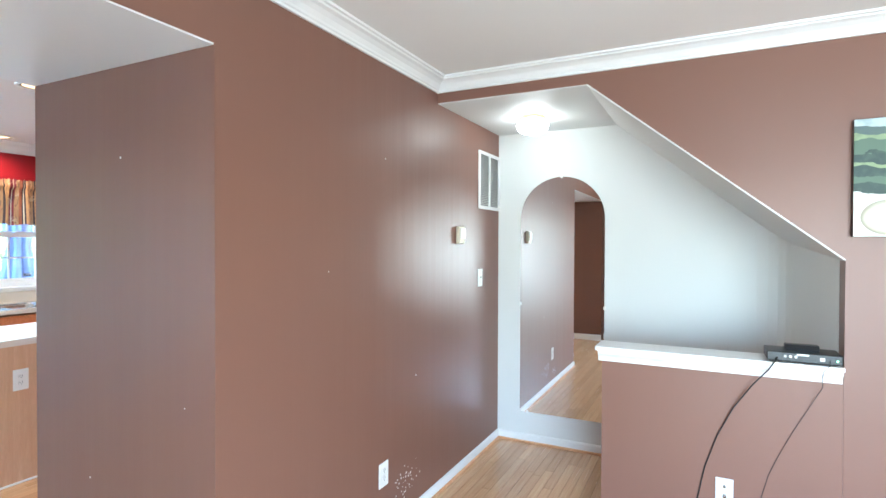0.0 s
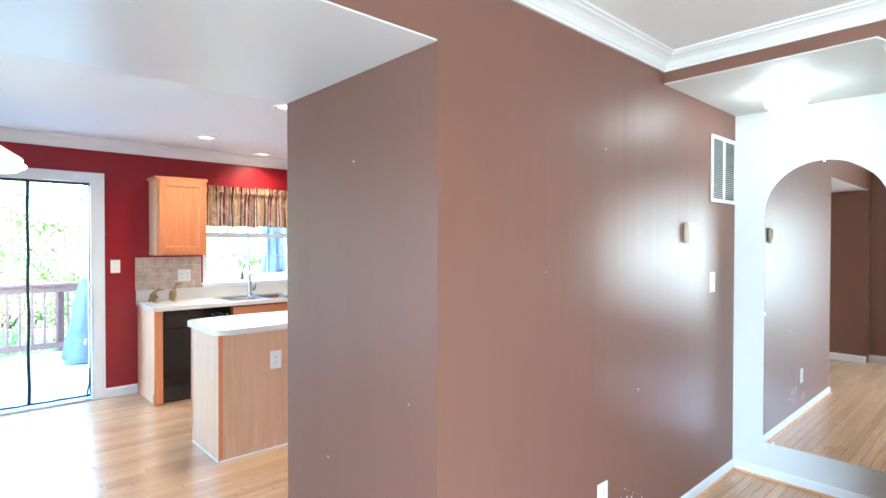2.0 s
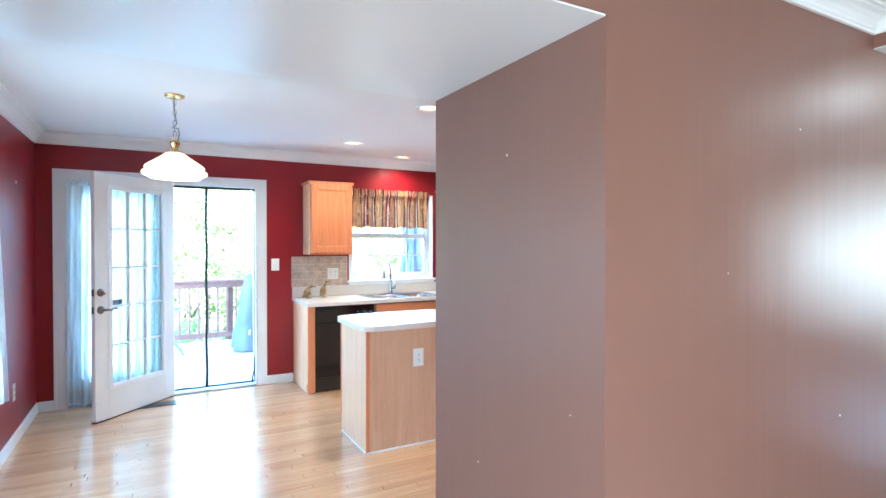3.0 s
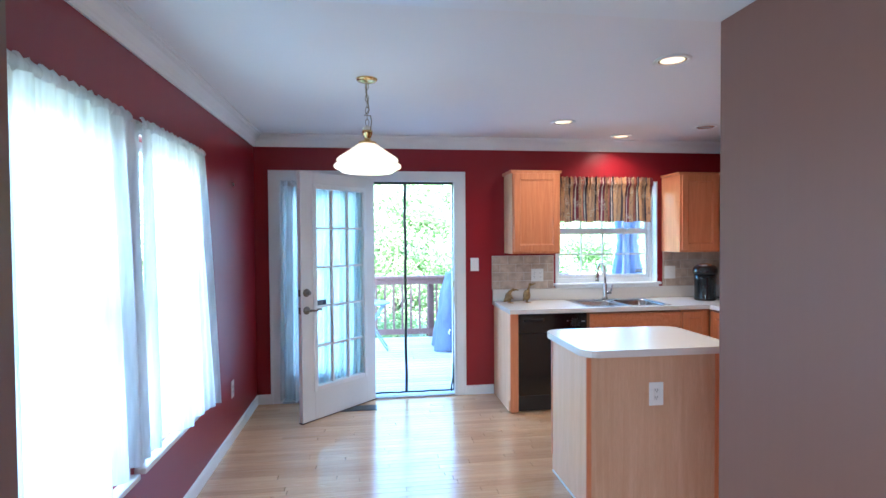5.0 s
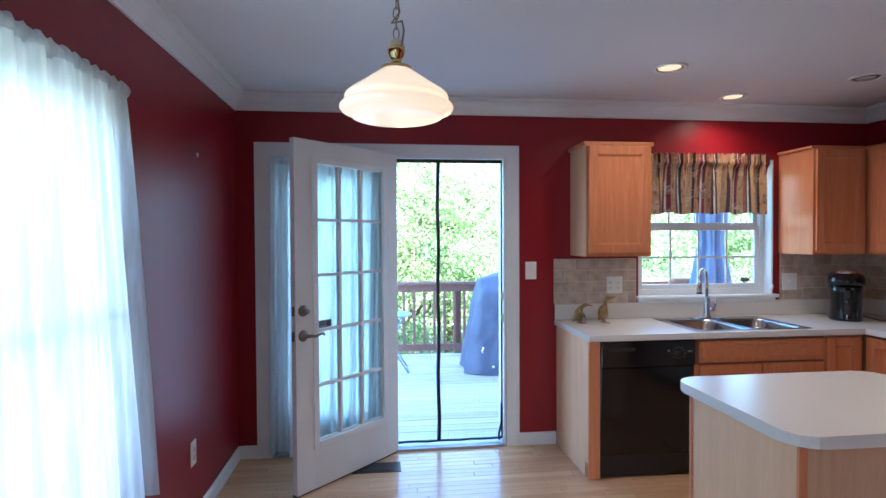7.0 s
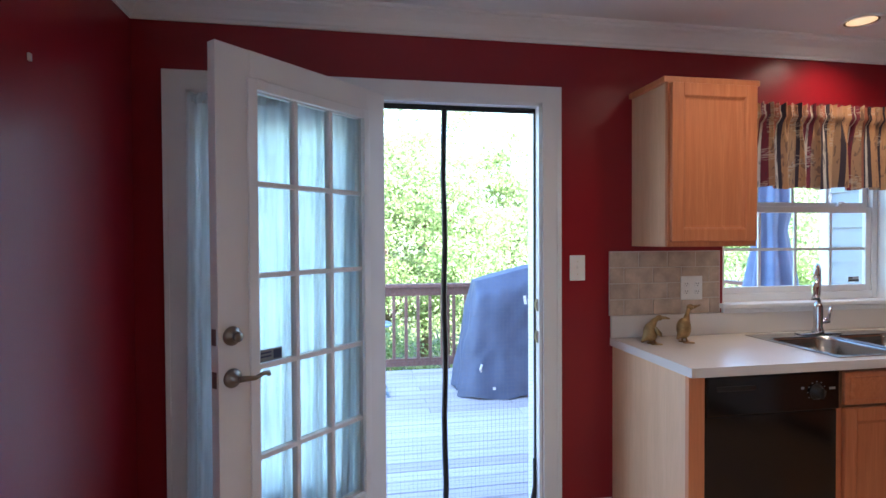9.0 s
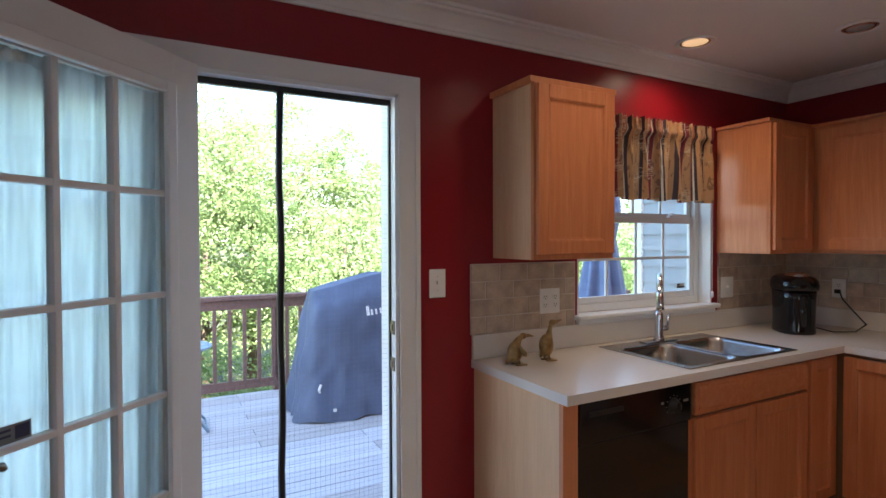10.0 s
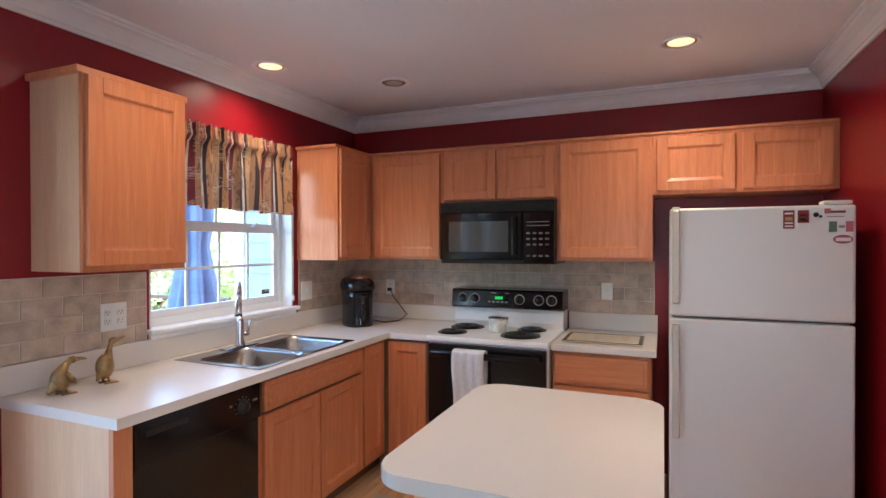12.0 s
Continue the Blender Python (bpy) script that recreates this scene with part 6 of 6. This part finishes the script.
def crown_mesh(name, seed, rx, rz, clumps, leaves, size, mat):
    r = np.random.RandomState(seed)
    vs, fs = [], []
    for _ in range(clumps):
        d = r.normal(size=3)
        d /= np.linalg.norm(d)
        c = d * r.uniform(0.35, 1.0) ** 0.6 * np.array([rx, rx, rz]) * r.uniform(0.8, 1.12)
        cr = r.uniform(0.25, 0.62) * rx / 2.4
        p = c + r.normal(size=(leaves, 3)) * cr * np.array([0.56, 0.56, 0.36])
        for q in p:
            a = r.normal(size=3)
            a /= np.linalg.norm(a)
            b = np.cross(a, r.normal(size=3) + np.array([0, 0, 0.8]))
            b /= np.linalg.norm(b) + 1e-6
            s1 = size * r.uniform(0.6, 1.4)
            n0 = len(vs)
            vs.extend([tuple(q - a * s1), tuple(q + b * s1 * 0.55), tuple(q + a * s1), tuple(q - b * s1 * 0.55)])
            fs.append((n0, n0 + 1, n0 + 2, n0 + 3))
    me = bpy.data.meshes.new(name)
    me.from_pydata(vs, [], fs)
    me.materials.append(mat)
    return me


CROWNS = [crown_mesh("leaf_crown", 1, 2.4, 3.0, 135, 150, 0.050, LEAF_A), crown_mesh("leaf_crown", 2, 2.2, 2.6, 130, 150, 0.050, LEAF_B), crown_mesh("leaf_crown", 3, 2.6, 2.4, 135, 150, 0.05, LEAF_A)]


def trunk_mesh(seed, h):
    r = random.Random(seed)
    s = Shape().tube([(0, 0, 0), (0.06, 0.04, h * 0.35), (-0.05, 0.08, h * 0.7), (0.02, 0, h)], [0.17, 0.13, 0.09, 0.03], 8)
    for _ in range(7):
        z = h * r.uniform(0.4, 0.85)
        a = r.uniform(0, 6.28)
        L = r.uniform(0.9, 1.9)
        s.tube([(0, 0, z), (math.cos(a) * L * 0.5, math.sin(a) * L * 0.5, z + L * 0.35), (math.cos(a) * L, math.sin(a) * L, z + L * 0.9)], [0.06, 0.04, 0.012], 6)
    return s.mesh("tree_trunk", BARK)


TRUNKS = [trunk_mesh(k, 5.5) for k in range(3)]
rnd = random.Random(5)
TREES = [(-13.2, -3.2, -1.2, 0.75), (-12.8, 0.4, -1.7, 0.7), (-13.0, 3.6, -1.6, 0.72), (-13.4, 7.0, -1.2, 0.8), (-12.9, 2.0, -2.2, 0.6),
         (-16.5, -5.6, 0.8, 1.05), (-16.2, -1.8, 0.9, 1.05), (-16.6, 1.0, 1.0, 1.0), (-16.4, 4.0, 0.4, 0.95), (-16.8, 7.2, 0.2, 1.0), (-16.3, 10.5, 0.4, 1.0), (-16.2, 14.0, 0.3, 1.0),
         (-20.5, -8.0, 2.0, 1.3), (-20.5, -3.5, 2.9, 1.3), (-20.8, 0.2, 3.0, 1.2), (-20.4, 3.2, 2.9, 1.1), (-20.6, 6.6, 1.0, 1.15), (-20.6, 10.4, 1.3, 1.2), (-21.0, 14.6, 1.5, 1.3), (-22.0, 20.0, 1.5, 1.4),
         (-18.6, 2.2, 3.2, 0.75), (-19.6, 5.6, 1.8, 0.95), (-19.0, -0.8, 3.3, 0.85)]
for k, (x, y, z, sc) in enumerate(TREES):
    t = thing("broadleaf_tree", (x, y, -3.0), "sunlit leafy green tree beyond the deck", "tree", "trees beyond the deck")
    part(t, "tree_trunk", TRUNKS[k % 3], None, Matrix.LocRotScale((x, y, -3.0), Euler((0, 0, rnd.uniform(0, 6.28))), (1, 1, (z + 3.6) / 5.5)))
    tagged(part(t, "leaf_crown", CROWNS[k % 3], None, Matrix.LocRotScale((x, y, z), Euler((0, 0, rnd.uniform(0, 6.28))), (sc, sc, sc))), kind="stuff")

# ---- tiles and floor boards ----
TW, TH, GAP = 0.162, 0.0815, 0.0045


def tile_mesh(w, h):
    return Shape().box(0, -0.010, 0, w - GAP, 0, h - GAP, 0.0018, 1).mesh("tile", TILE)


TILES = {}


def tile_field(host, u0, u1, z0, z1, at, phase=0.0, skip=None):
    """Running bond from u0 to u1; at(u, z) gives the pose of a tile's lower left corner."""
    rows = 4
    h = (z1 - z0) / rows
    for r in range(rows):
        u = u0 - (0.0 if r % 2 else TW / 2) - phase
        while u < u1 - 0.004:
            a, b = max(u, u0), min(u + TW, u1)
            if b - a > 0.012:
                key = (round(b - a, 3), round(h, 4))
                if key not in TILES:
                    TILES[key] = tile_mesh(b - a, h)
                o = new("tile", TILES[key])
                o.parent = host
                o.matrix_basis = at(a, z0 + r * h)
            u += TW


grout_back = structure("backsplash_back", Shape().box(BACK, 1.404, 1.0285, BACK + 0.0085, 2.034, 1.358).box(BACK, 2.034, 1.0285, BACK + 0.0105, 3.2, 1.021 + 0.0076).box(BACK, 3.2, 1.0285, BACK + 0.0085, 3.93, 1.383), GROUT, label="beige stone-look tile backsplash beside the window")
tile_field(grout_back, 1.405, 2.034, 1.030, 1.358, lambda u, z: pose(BACK + 0.002, u, z, 0, 0, 90), 0.0)
tile_field(grout_back, 3.200, 3.918, 1.030, 1.382, lambda u, z: pose(BACK + 0.002, u, z, 0, 0, 90), 0.05)
grout_stove = structure("backsplash_stove", Shape().box(-5.945, STOVE - 0.0085, 1.0285, -3.682, STOVE, 1.378), GROUT, label="beige stone-look tile backsplash behind the stove")
tile_field(grout_stove, -5.943, -3.684, 1.030, 1.376, lambda u, z: pose(u, STOVE - 0.002, z), 0.03)

BW = 0.0572
planks, loose_v, loose_f, loose_t = {}, [], [], []
rnd = random.Random(9)
count = 0
spans = [(-5.955, -2.326, SIDE, STOVE), (-2.326, -1.25, -0.66, 1.26), (-1.25, 4.2, SIDE, STOVE)]
x = -5.950
while x < 4.15:
    for sx0, sx1, sy0, sy1 in spans:
        if sx0 <= x + BW / 2 < sx1:
            y = sy0 - rnd.uniform(0, 0.7)
            while y < sy1 - 0.002:
                L = rnd.choice((0.55, 0.8, 1.05, 1.3))
                a, b = max(y, sy0), min(y + L, sy1)
                y += L
                if b - a < 0.01:
                    continue
                if -5.95 < x < -3.0 and b < 1.75 and count < 298:
                    key = round(b - a, 2)
                    if key not in planks:
                        planks[key] = Shape().box(0, 0, -0.012, BW - 0.0011, key - 0.0012, 0, 0.0008, 1).mesh("floor_board", FLOOR_ONE)
                    o = new("floor_board", planks[key])
                    o.parent = subfloor
                    o.location = (x, a, 0)
                    count += 1
                else:
                    n0 = len(loose_v)
                    e, g = 0.0007, BW - 0.0011
                    loose_v += [(x, a, -0.012), (x + g, a, -0.012), (x + g, b - 0.0012, -0.012), (x, b - 0.0012, -0.012), (x + e, a + e, 0), (x + g - e, a + e, 0), (x + g - e, b - 0.0012 - e, 0), (x + e, b - 0.0012 - e, 0)]
                    loose_f += [tuple(n0 + i for i in q) for q in ((4, 5, 6, 7), (0, 1, 5, 4), (1, 2, 6, 5), (2, 3, 7, 6), (3, 0, 4, 7))]
                    loose_t += [rnd.random()] * 8
    x += BW
me = bpy.data.meshes.new("floor_boards")
me.from_pydata(loose_v, [], loose_f)
me.materials.append(FLOOR_ALL)
me.attributes.new("board", "FLOAT", "POINT").data.foreach_set("value", loose_t)
fb = new("floor_boards", me)
fb.parent = subfloor
tagged(fb, kind="stuff")
